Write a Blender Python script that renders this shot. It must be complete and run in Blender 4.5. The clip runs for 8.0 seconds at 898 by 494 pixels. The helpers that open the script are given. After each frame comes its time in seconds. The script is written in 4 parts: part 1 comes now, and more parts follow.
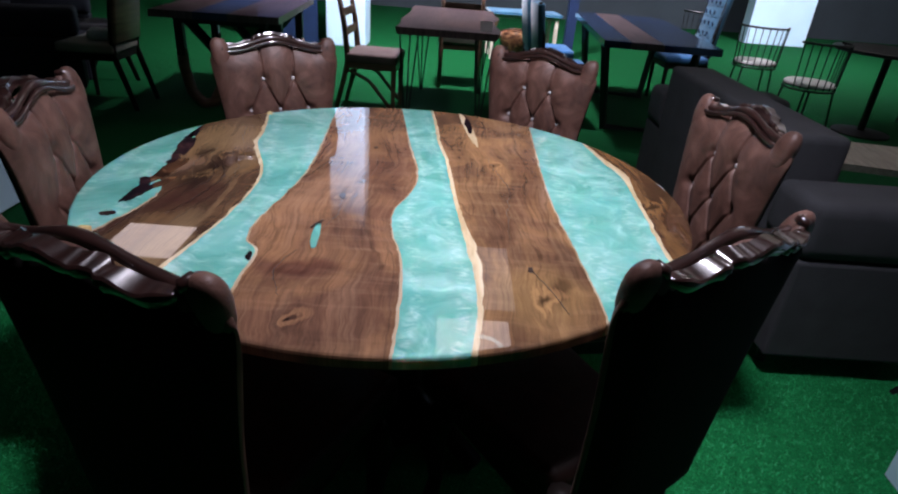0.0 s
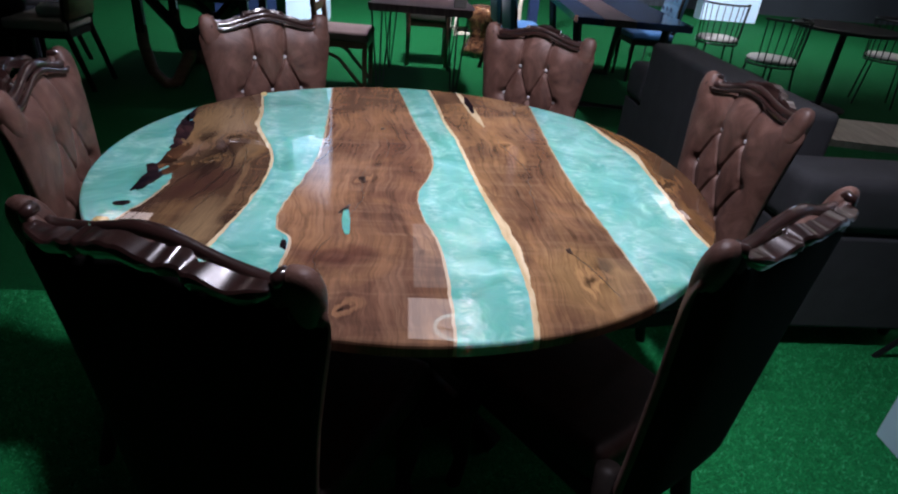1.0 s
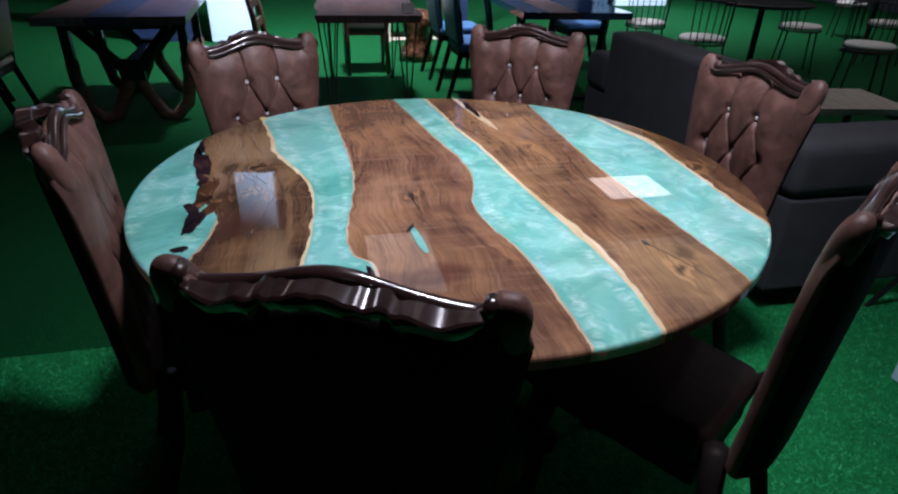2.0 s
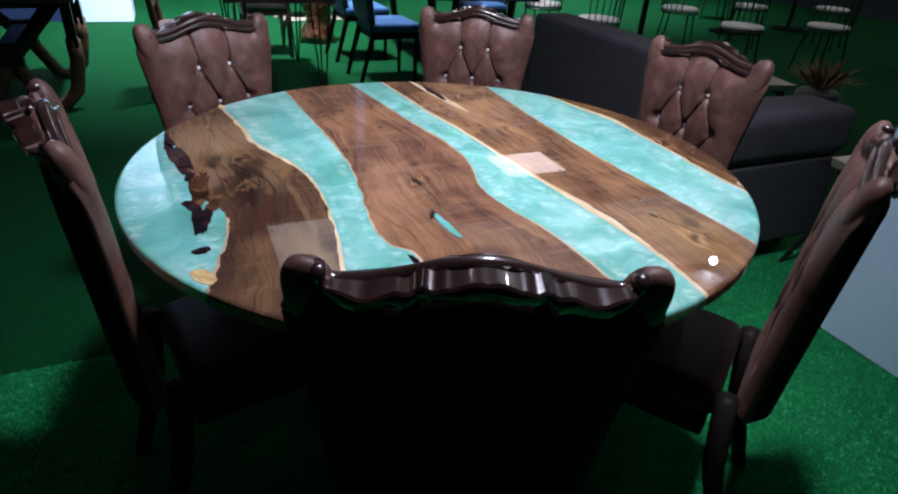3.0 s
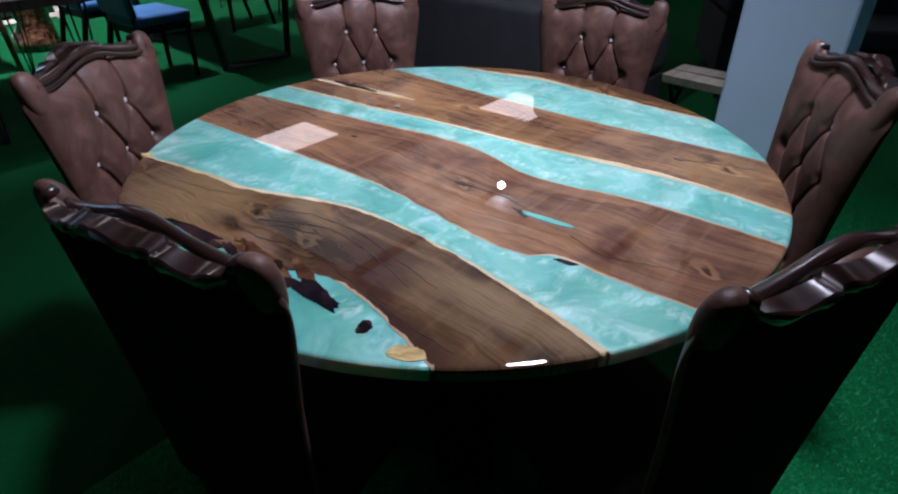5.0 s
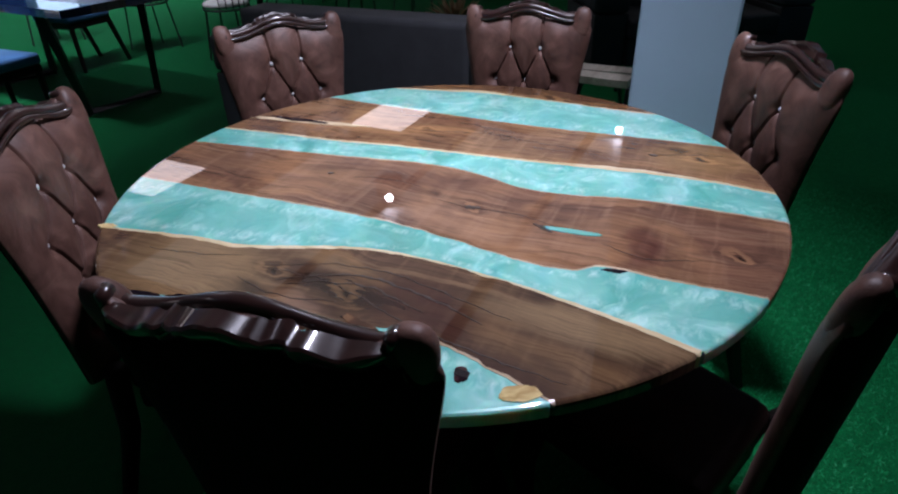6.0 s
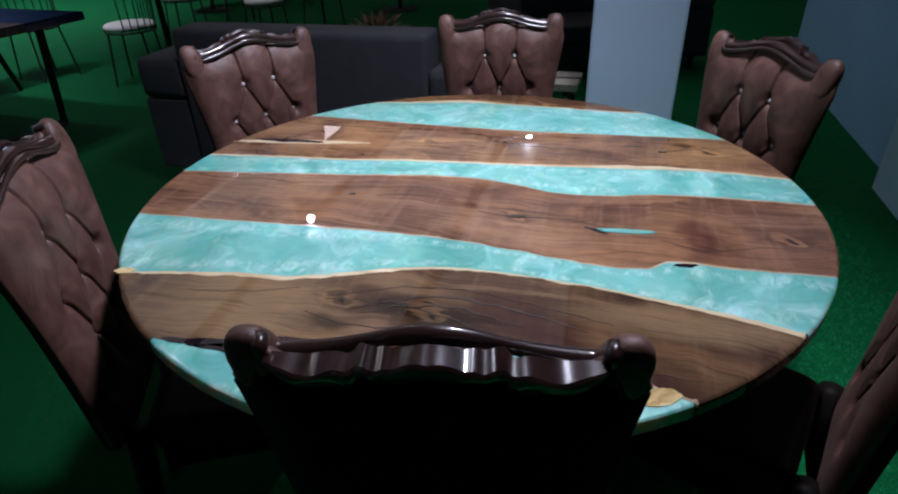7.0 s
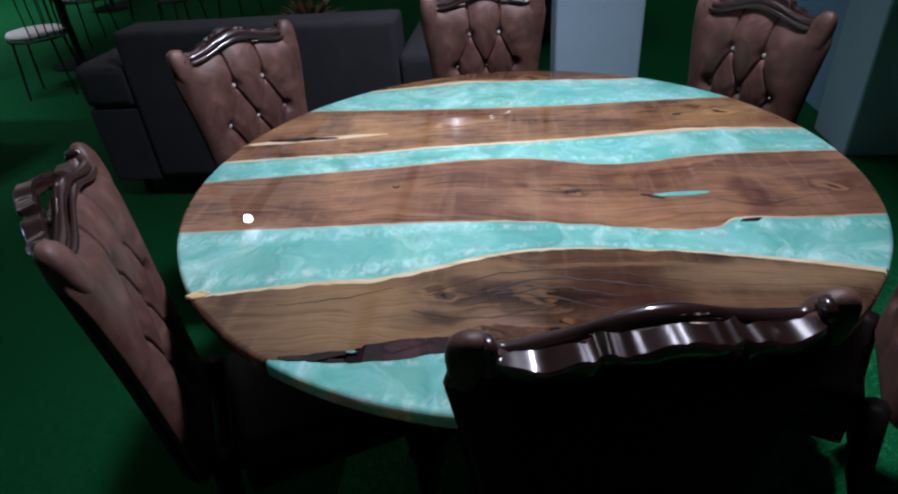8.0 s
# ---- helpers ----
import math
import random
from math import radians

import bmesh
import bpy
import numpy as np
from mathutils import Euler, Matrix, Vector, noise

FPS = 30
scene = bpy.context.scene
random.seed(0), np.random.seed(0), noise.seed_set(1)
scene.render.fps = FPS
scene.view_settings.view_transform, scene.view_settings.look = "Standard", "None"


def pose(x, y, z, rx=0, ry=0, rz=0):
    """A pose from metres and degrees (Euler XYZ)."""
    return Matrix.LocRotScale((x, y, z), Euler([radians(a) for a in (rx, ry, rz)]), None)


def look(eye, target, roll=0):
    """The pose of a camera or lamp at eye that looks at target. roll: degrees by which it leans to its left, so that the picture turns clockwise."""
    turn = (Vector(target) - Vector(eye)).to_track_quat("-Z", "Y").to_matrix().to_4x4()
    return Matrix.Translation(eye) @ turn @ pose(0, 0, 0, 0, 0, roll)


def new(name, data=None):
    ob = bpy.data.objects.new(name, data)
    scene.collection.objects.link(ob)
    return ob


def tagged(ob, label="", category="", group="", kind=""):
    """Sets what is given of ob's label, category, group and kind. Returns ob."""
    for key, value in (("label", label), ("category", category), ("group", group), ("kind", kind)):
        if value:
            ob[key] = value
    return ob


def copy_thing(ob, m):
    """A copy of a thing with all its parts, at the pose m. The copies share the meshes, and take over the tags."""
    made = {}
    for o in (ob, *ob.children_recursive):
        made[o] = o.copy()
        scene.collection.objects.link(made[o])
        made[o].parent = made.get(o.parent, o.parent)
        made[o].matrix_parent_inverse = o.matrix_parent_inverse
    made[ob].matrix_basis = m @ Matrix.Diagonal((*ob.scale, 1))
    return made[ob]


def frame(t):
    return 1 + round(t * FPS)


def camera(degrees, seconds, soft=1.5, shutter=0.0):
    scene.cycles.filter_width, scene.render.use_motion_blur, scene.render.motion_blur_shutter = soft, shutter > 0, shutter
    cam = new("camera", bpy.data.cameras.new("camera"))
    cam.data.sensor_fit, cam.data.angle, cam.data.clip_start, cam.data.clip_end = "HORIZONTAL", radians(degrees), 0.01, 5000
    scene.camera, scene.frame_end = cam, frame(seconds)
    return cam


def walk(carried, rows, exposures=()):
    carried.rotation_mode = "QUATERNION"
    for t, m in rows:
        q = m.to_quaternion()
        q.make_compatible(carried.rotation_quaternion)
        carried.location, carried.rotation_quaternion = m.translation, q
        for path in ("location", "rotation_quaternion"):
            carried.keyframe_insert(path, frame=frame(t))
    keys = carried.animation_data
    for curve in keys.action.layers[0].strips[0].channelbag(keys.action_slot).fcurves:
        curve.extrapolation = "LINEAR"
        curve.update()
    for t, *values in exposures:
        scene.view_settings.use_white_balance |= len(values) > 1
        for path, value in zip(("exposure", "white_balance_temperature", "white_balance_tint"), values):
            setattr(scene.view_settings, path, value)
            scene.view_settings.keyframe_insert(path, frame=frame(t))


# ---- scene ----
cam = camera(73.8, 8.0, soft=2.2)
PATH = [
    (0, (0.124, -1.488, 1.339), (0.159, 0.29, 0.424), 4.5),
    (0.5, (0.04, -1.491, 1.334), (0.169, 0.257, 0.371), 3.9),
    (1, (-0.037, -1.465, 1.327), (0.145, 0.276, 0.361), 5.3),
    (1.5, (-0.167, -1.419, 1.318), (0.096, 0.327, 0.379), 4.0),
    (2.8, (-0.53, -1.358, 1.318), (0.124, 0.253, 0.331), 2.1),
    (3, (-0.577, -1.325, 1.314), (0.15, 0.256, 0.33), 3.6),
    (3.5, (-0.713, -1.219, 1.306), (0.151, 0.31, 0.347), 2.3),
    (4, (-0.845, -1.104, 1.314), (0.165, 0.304, 0.316), 3.7),
    (4.5, (-0.961, -0.986, 1.331), (0.21, 0.244, 0.274), 1.9),
    (6, (-1.172, -0.583, 1.367), (0.359, 0.163, 0.318), -1.7),
    (6.5, (-1.21, -0.434, 1.352), (0.409, 0.094, 0.302), -2.3),
    (7, (-1.239, -0.297, 1.356), (0.415, 0.174, 0.335), -1.8),
    (7.5, (-1.264, -0.148, 1.368), (0.378, 0.194, 0.279), -4.1),
    (8, (-1.283, -0.016, 1.382), (0.377, 0.216, 0.291), -4.6),
]
walk(cam, [(t, look(eye, target, roll)) for t, eye, target, roll in PATH],
     exposures=[(0.0, -0.04, 6450, 6), (1.5, -0.06, 6350, 6), (3.0, 0.18, 6200, 6), (3.5, 0.18, 6050, 5), (4.5, 0.0, 6000, 5), (6.0, -0.10, 6000, 5), (7.5, -0.08, 6050, 4), (8.0, -0.10, 6100, 4)])

# ---- world and lights ----
world = bpy.data.worlds.new("world")
scene.world = world
world.use_nodes = True
world.node_tree.nodes["Background"].inputs["Color"].default_value = (0.25, 0.4, 0.6, 1)
world.node_tree.nodes["Background"].inputs["Strength"].default_value = 0.0012

CEIL = 4.75


def area_lamp(name, at, target, power, size, color=(1, 1, 1), size_y=None):
    data = bpy.data.lights.new(name, "AREA")
    data.energy, data.color = power, color
    data.shape, data.size = ("RECTANGLE", size) if size_y else ("DISK", size)
    if size_y:
        data.size_y = size_y
    ob = new(name, data)
    ob.matrix_world = look(at, target)
    return ob


COOL = (0.99, 0.92, 1.11)
lamp = area_lamp("table_lamp_light", (0.31, -0.46, 3.02), (0.16, 0.28, 0.4), 25.5, 0.36, COOL)
lamp.data.spread = radians(86)
area_lamp("flood_light_a", (6.25, 4.09, 4.55), (0.0, 0.0, 0.4), 7, 0.11, COOL)
area_lamp("flood_light_b", (10.6, 1.28, 4.55), (0.0, 0.0, 0.4), 6, 0.12, COOL)
# unseen fill lamps without fixtures, added to brighten the far floor and furniture
for name, x, y, power in (("hall_fill_c", 0.2, 4.3, 320), ("hall_fill_d", 2.3, 3.6, 27), ("hall_fill_e", 5.6, 6.6, 190)):
    lamp = area_lamp(name, (x, y, 4.6), (x - 0.2, y + 2.6, 0), power, 0.4, COOL)
    lamp.data.spread = radians(105)

# ---- materials ----


class Mat:
    """A node material with a few short-hands."""

    def __init__(self, name):
        self.m = bpy.data.materials.new(name)
        self.m.use_nodes = True
        self.t = self.m.node_tree
        self.b = self.t.nodes["Principled BSDF"]
        self.coord = None

    def node(self, kind, **values):
        n = self.t.nodes.new(kind)
        for k, v in values.items():
            n.inputs[k.replace("_", " ")].default_value = v
        return n

    def link(self, a, b):
        self.t.links.new(a, b)

    def place(self, scale=(1, 1, 1), rot=(0, 0, 0), what="Object"):
        if self.coord is None:
            self.coord = self.t.nodes.new("ShaderNodeTexCoord")
        mp = self.t.nodes.new("ShaderNodeMapping")
        mp.inputs["Scale"].default_value = scale
        mp.inputs["Rotation"].default_value = rot
        self.link(self.coord.outputs[what], mp.inputs["Vector"])
        return mp.outputs["Vector"]

    def noise(self, scale, detail=4.0, rough=0.55, distort=0.0, vec=None):
        n = self.node("ShaderNodeTexNoise", Scale=scale, Detail=detail, Roughness=rough, Distortion=distort)
        self.link(vec if vec is not None else self.place(), n.inputs["Vector"])
        return n.outputs["Fac"]

    def ramp(self, fac, stops):
        n = self.t.nodes.new("ShaderNodeValToRGB")
        e = n.color_ramp.elements
        e[0].position, e[0].color = stops[0][0], (*stops[0][1], 1)
        e[1].position, e[1].color = stops[-1][0], (*stops[-1][1], 1)
        for p, c in stops[1:-1]:
            x = e.new(p)
            x.color = (*c, 1)
        self.link(fac, n.inputs["Fac"])
        return n.outputs["Color"]

    def mix(self, fac, a, b, mode="MIX"):
        n = self.t.nodes.new("ShaderNodeMix")
        n.data_type, n.blend_type = "RGBA", mode
        for sock, v in ((n.inputs[0], fac), (n.inputs[6], a), (n.inputs[7], b)):
            if isinstance(v, (int, float)):
                sock.default_value = v
            elif isinstance(v, tuple):
                sock.default_value = (*v, 1)
            else:
                self.link(v, sock)
        return n.outputs[2]

    def math(self, op, a, b=0.0):
        n = self.t.nodes.new("ShaderNodeMath")
        n.operation = op
        for sock, v in zip(n.inputs, (a, b)):
            if isinstance(v, (int, float)):
                sock.default_value = v
            else:
                self.link(v, sock)
        return n.outputs[0]

    def bump(self, height, strength=0.3, distance=0.01):
        n = self.node("ShaderNodeBump", Strength=strength, Distance=distance)
        self.link(height, n.inputs["Height"])
        self.link(n.outputs["Normal"], self.b.inputs["Normal"])

    def done(self, color, rough=0.5, metal=0.0, coat=0.0, coat_rough=0.03, sheen=0.0, **more):
        if isinstance(color, tuple):
            self.b.inputs["Base Color"].default_value = (*color, 1)
        else:
            self.link(color, self.b.inputs["Base Color"])
        if isinstance(rough, (int, float)):
            self.b.inputs["Roughness"].default_value = rough
        else:
            self.link(rough, self.b.inputs["Roughness"])
        self.b.inputs["Metallic"].default_value = metal
        self.b.inputs["Coat Weight"].default_value = coat
        self.b.inputs["Coat Roughness"].default_value = coat_rough
        self.b.inputs["Sheen Weight"].default_value = sheen
        for k, v in more.items():
            self.b.inputs[k.replace("_", " ")].default_value = v
        return self.m


def plain(name, color, rough=0.5, metal=0.0, vary=0.25, scale=9.0, bump=0.0, **more):
    """A surface with soft variation at two scales."""
    m = Mat(name)
    big = m.noise(scale * 0.3, 3)
    fine = m.noise(scale * 6, 5)
    dark = tuple(c * (1 - vary) for c in color)
    lite = tuple(min(1, c * (1 + vary * 0.6)) for c in color)
    col = m.mix(m.math("MULTIPLY", fine, 0.4), m.ramp(big, [(0.3, dark), (0.7, lite)]), dark)
    if bump:
        m.bump(fine, bump, 0.004)
    return m.done(col, rough, metal, **more)


def across_y(m, width):
    """A vector that follows the piece: how far across it, in metres, and how far along the table."""
    at = m.t.nodes.new("ShaderNodeAttribute")
    at.attribute_name = "across"
    sep = m.t.nodes.new("ShaderNodeSeparateXYZ")
    m.link(m.place(), sep.inputs[0])
    own = m.math("MULTIPLY", at.outputs["Fac"], width)
    mid = m.math("ADD", m.math("MULTIPLY", own, 0.6), m.math("MULTIPLY", sep.outputs["X"], 0.4))
    com = m.t.nodes.new("ShaderNodeCombineXYZ")
    m.link(mid, com.inputs[0])
    m.link(sep.outputs["Y"], com.inputs[1])
    return com.outputs[0], at.outputs["Fac"]


def moved(m, vec, scale, add=(0, 0, 0)):
    mp = m.t.nodes.new("ShaderNodeMapping")
    mp.inputs["Scale"].default_value = scale
    mp.inputs["Location"].default_value = add
    m.link(vec, mp.inputs["Vector"])
    return mp.outputs["Vector"]


def warped(m, vec, scale, amount):
    w = m.node("ShaderNodeTexNoise", Scale=scale, Detail=3.0, Roughness=0.55)
    m.link(vec, w.inputs["Vector"])
    mul = m.t.nodes.new("ShaderNodeVectorMath")
    mul.operation = "MULTIPLY_ADD"
    mul.inputs[1].default_value = amount
    m.link(w.outputs["Color"], mul.inputs[0])
    m.link(vec, mul.inputs[2])
    return mul.outputs["Vector"]


def grey(v):
    return (v, v, v)


def knotted(m, vec, knots):
    """Grain bent round knots; returns the bent vector, the nearness to a knot, and its rings."""
    near, ring = None, None
    for x, y, r in knots:
        sub = m.t.nodes.new("ShaderNodeVectorMath")
        sub.operation = "SUBTRACT"
        sub.inputs[1].default_value = (x, y, 0.76)
        m.link(m.place(), sub.inputs[0])
        oval = moved(m, warped(m, sub.outputs["Vector"], 11.0, (0.075, 0.11, 0)), (1.0 / r, 0.55 / r, 0.0), (-0.5 * 0.075 / r, -0.5 * 0.11 * 0.55 / r, 0))
        size = m.t.nodes.new("ShaderNodeVectorMath")
        size.operation = "LENGTH"
        m.link(oval, size.inputs[0])
        d = size.outputs["Value"]
        g = m.node("ShaderNodeMapRange", From_Min=0.0, From_Max=1.25, To_Min=1.0, To_Max=0.0)
        g.interpolation_type = "SMOOTHSTEP"
        m.link(d, g.inputs[0])
        push = m.t.nodes.new("ShaderNodeVectorMath")
        push.operation = "SCALE"
        m.link(sub.outputs["Vector"], push.inputs[0])
        m.link(m.math("MULTIPLY", g.outputs[0], -0.62), push.inputs["Scale"])
        add = m.t.nodes.new("ShaderNodeVectorMath")
        m.link(vec, add.inputs[0])
        m.link(push.outputs["Vector"], add.inputs[1])
        vec = add.outputs["Vector"]
        near = g.outputs[0] if near is None else m.math("MAXIMUM", near, g.outputs[0])
        ring = d if ring is None else m.math("MINIMUM", ring, d)
    return vec, near, ring


def zone(m, x, y, rx, ry):
    """A soft, wavy oval patch of the slab: 1 at its heart, 0 outside."""
    sub = m.t.nodes.new("ShaderNodeVectorMath")
    sub.operation = "SUBTRACT"
    sub.inputs[1].default_value = (x, y, 0.76)
    m.link(m.place(), sub.inputs[0])
    bent = warped(m, warped(m, sub.outputs["Vector"], 6.0, (0.06, 0.10, 0)), 18.0, (0.022, 0.04, 0))
    oval = moved(m, bent, (1.0 / rx, 1.0 / ry, 0.0), (-0.041 / rx, -0.07 / ry, 0))
    size = m.t.nodes.new("ShaderNodeVectorMath")
    size.operation = "LENGTH"
    m.link(oval, size.inputs[0])
    g = m.node("ShaderNodeMapRange", From_Min=0.35, From_Max=1.35, To_Min=1.0, To_Max=0.0)
    g.interpolation_type = "SMOOTHSTEP"
    m.link(size.outputs["Value"], g.inputs[0])
    return g.outputs[0]


def table_wood(name, dark, mid, lite, amber, shift, swirl, knots, zones=()):
    """Figured hardwood slab under clear gloss: long grain, dark veins, amber clouds, swirls round knots."""
    m = Mat(name)
    v = across_y(m, 0.30)[0]
    v, near, ring = knotted(m, v, knots)
    v = moved(m, v, (1, 1, 1), (shift, shift * 1.7, 0))
    bent = warped(m, warped(m, v, 2.4, (swirl, 0.25, 0)), 7.0, (0.016, 0.05, 0))
    rings = m.noise(1.0, 6, 0.62, 0.3, moved(m, bent, (19, 1.0, 1)))
    fine = m.noise(1.0, 4, 0.65, 0.0, moved(m, bent, (190, 10, 1)))
    cloud = m.noise(3.0, 4, 0.6, 0.6, moved(m, bent, (1.3, 0.8, 1)))
    patch = m.noise(5.5, 3, 0.5, 1.0, moved(m, bent, (1.2, 0.7, 1), (4, 2, 0)))
    band = m.noise(1.0, 3, 0.5, 0.4, moved(m, bent, (11, 0.5, 1), (2, 7, 0)))
    vein = m.noise(1.0, 3, 0.5, 0.8, moved(m, bent, (9, 0.8, 1), (9, 5, 0)))
    cross = m.noise(1.0, 3, 0.6, 0.0, moved(m, v, (3.0, 34, 1)))
    col = m.ramp(rings, [(0.27, dark), (0.42, mid), (0.52, tuple(c * 0.72 for c in mid)), (0.72, lite)])
    col = m.mix(m.ramp(patch, [(0.44, grey(0.0)), (0.62, grey(0.85))]), col, amber)
    col = m.mix(m.ramp(band, [(0.50, grey(0.0)), (0.66, grey(0.42))]), col, tuple(c * 2.0 for c in dark))
    col = m.mix(m.ramp(cloud, [(0.47, grey(0.0)), (0.68, grey(0.75))]), col, tuple(c * 1.7 for c in dark))
    streak = m.noise(1.0, 5, 0.7, 0.2, moved(m, bent, (75, 2.4, 1), (5, 3, 0)))
    col = m.mix(m.ramp(streak, [(0.50, grey(0.0)), (0.70, grey(0.30))]), col, tuple(c * 1.5 for c in dark))
    pale = m.noise(1.0, 4, 0.65, 0.2, moved(m, bent, (48, 1.8, 1), (1, 8, 0)))
    col = m.mix(m.ramp(pale, [(0.54, grey(0.0)), (0.74, grey(0.26))]), col, lite)
    blotch = m.noise(6.5, 4, 0.6, 0.8, moved(m, v, (1.0, 0.55, 1), (6, 6, 0)))
    col = m.mix(m.ramp(blotch, [(0.30, grey(0.45)), (0.46, grey(0.0))]), col, tuple(c * 2.4 for c in dark))
    col = m.mix(m.ramp(blotch, [(0.55, grey(0.0)), (0.72, grey(0.40))]), col, lite)
    col = m.mix(m.ramp(cross, [(0.50, grey(0.0)), (0.72, grey(0.30))]), col, lite)
    for x, y, rx, ry, tint, amount in zones:
        col = m.mix(m.math("MULTIPLY", zone(m, x, y, rx, ry), amount), col, m.mix(0.18, tint, col))
    # growth rings and a dark heart at each knot
    wave = m.math("SINE", m.math("ADD", m.math("MULTIPLY", ring, 7.0), m.math("MULTIPLY", rings, 22.0)))
    eye = m.ramp(wave, [(0.15, tuple(c * 1.2 for c in dark)), (0.55, amber), (0.9, tuple(c * 1.25 for c in amber))])
    col = m.mix(m.ramp(near, [(0.05, grey(0.0)), (0.75, grey(0.42))]), col, eye)
    col = m.mix(m.ramp(ring, [(0.06, grey(0.7)), (0.26, grey(0.0))]), col, tuple(c * 0.6 for c in dark))
    col = m.mix(m.ramp(fine, [(0.46, grey(0.0)), (0.74, grey(0.42))]), col, dark)
    line = m.math("ABSOLUTE", m.math("SUBTRACT", vein, 0.5))
    col = m.mix(m.ramp(line, [(0.001, grey(0.38)), (0.012, grey(0.0))]), col, tuple(c * 0.7 for c in dark))
    return m.done(col, 0.5, coat=1.0, coat_rough=0.012, Specular_IOR_Level=0.0)


def burl_mat(name, dark, mid, lite):
    """Knotted wood under gloss: tight dark swirls over mottled brown."""
    m = Mat(name)
    bent = warped(m, warped(m, m.place(), 7.0, (0.12, 0.12, 0)), 26.0, (0.03, 0.03, 0))
    mott = m.noise(14.0, 4, 0.6, 0.5, bent)
    line = m.math("ABSOLUTE", m.math("SUBTRACT", m.noise(11.0, 3, 0.5, 0.8, moved(m, bent, (1, 0.6, 1), (3, 1, 0))), 0.5))
    col = m.ramp(mott, [(0.32, dark), (0.50, mid), (0.70, lite)])
    col = m.mix(m.ramp(line, [(0.004, grey(0.9)), (0.045, grey(0.0))]), col, dark)
    return m.done(col, 0.5, coat=1.0, coat_rough=0.012, Specular_IOR_Level=0.0)


def resin_mat():
    """Pearly turquoise epoxy: swirled pigment, milky veils, rows of shimmering flecks along the banks."""
    m = Mat("turquoise_resin")
    frac = across_y(m, 0.16)[1]
    flat = m.place()
    bent = warped(m, flat, 4.5, (0.22, 0.22, 0))
    swirl = m.noise(7.0, 5, 0.6, 1.0, bent)
    veil = m.noise(6.5, 4, 0.6, 1.6, bent)
    col = m.ramp(swirl, [(0.28, (0.075, 0.325, 0.265)), (0.44, (0.125, 0.43, 0.362)), (0.58, (0.185, 0.52, 0.452)), (0.74, (0.40, 0.73, 0.67))])
    col = m.mix(m.ramp(veil, [(0.50, grey(0.0)), (0.74, grey(0.52))]), col, (0.52, 0.84, 0.79))
    bank = m.math("ABSOLUTE", m.math("SUBTRACT", frac, 0.5))
    wob = m.noise(9.0, 2, 0.5, 0.0, flat)
    bank = m.math("ADD", bank, m.math("MULTIPLY", m.math("SUBTRACT", wob, 0.5), 0.30))
    zone = m.ramp(bank, [(0.20, grey(0.0)), (0.30, grey(1.0)), (0.38, grey(1.0)), (0.46, grey(0.0))])
    fleck = m.noise(1.0, 2, 0.6, 0.9, moved(m, flat, (30, 54, 1)))
    fleck = m.ramp(fleck, [(0.44, grey(0.0)), (0.80, grey(0.55))])
    col = m.mix(m.mix(1.0, zone, fleck, "MULTIPLY"), col, (0.80, 0.97, 0.94))
    curl = m.noise(1.0, 3, 0.6, 2.2, moved(m, bent, (11, 19, 1)))
    stray = m.mix(1.0, m.ramp(veil, [(0.47, grey(0.0)), (0.60, grey(1.0))]), m.ramp(curl, [(0.52, grey(0.0)), (0.74, grey(0.36))]), "MULTIPLY")
    col = m.mix(stray, col, (0.74, 0.95, 0.92))
    soft = m.noise(6.0, 2, 0.5, 1.2, bent)
    m.bump(m.math("ADD", soft, m.math("MULTIPLY", swirl, 0.3)), 0.20, 0.05)
    return m.done(col, 0.40, 0.05, coat=1.0, coat_rough=0.012, Specular_IOR_Level=0.6, Subsurface_Weight=0.4, Subsurface_Scale=0.10)


def turf_mat(name, lo, mid, hi):
    m = Mat(name)
    fine = m.noise(230.0, 3, 0.7)
    tuft = m.noise(34.0, 4, 0.7)
    big = m.noise(1.3, 3)
    col = m.ramp(fine, [(0.3, lo), (0.55, mid), (0.75, hi)])
    col = m.mix(m.ramp(tuft, [(0.35, grey(0.6)), (0.65, grey(0.0))]), col, tuple(0.5 * c for c in mid))
    col = m.mix(m.ramp(big, [(0.35, grey(0.35)), (0.65, grey(0.0))]), col, tuple(0.65 * c for c in mid))
    m.bump(m.math("ADD", fine, tuft), 0.9, 0.012)
    return m.done(col, 0.9, Specular_IOR_Level=0.12)


def blade_mat():
    """Plastic turf blades, each its own green."""
    m = Mat("plastic_turf_blade")
    geo = m.t.nodes.new("ShaderNodeNewGeometry")
    # greens raised along with the near turf, standing in for lamplight
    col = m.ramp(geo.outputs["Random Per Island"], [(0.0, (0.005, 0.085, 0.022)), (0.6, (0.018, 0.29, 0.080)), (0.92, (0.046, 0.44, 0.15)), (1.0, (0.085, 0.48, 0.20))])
    return m.done(col, 0.7, Specular_IOR_Level=0.12)


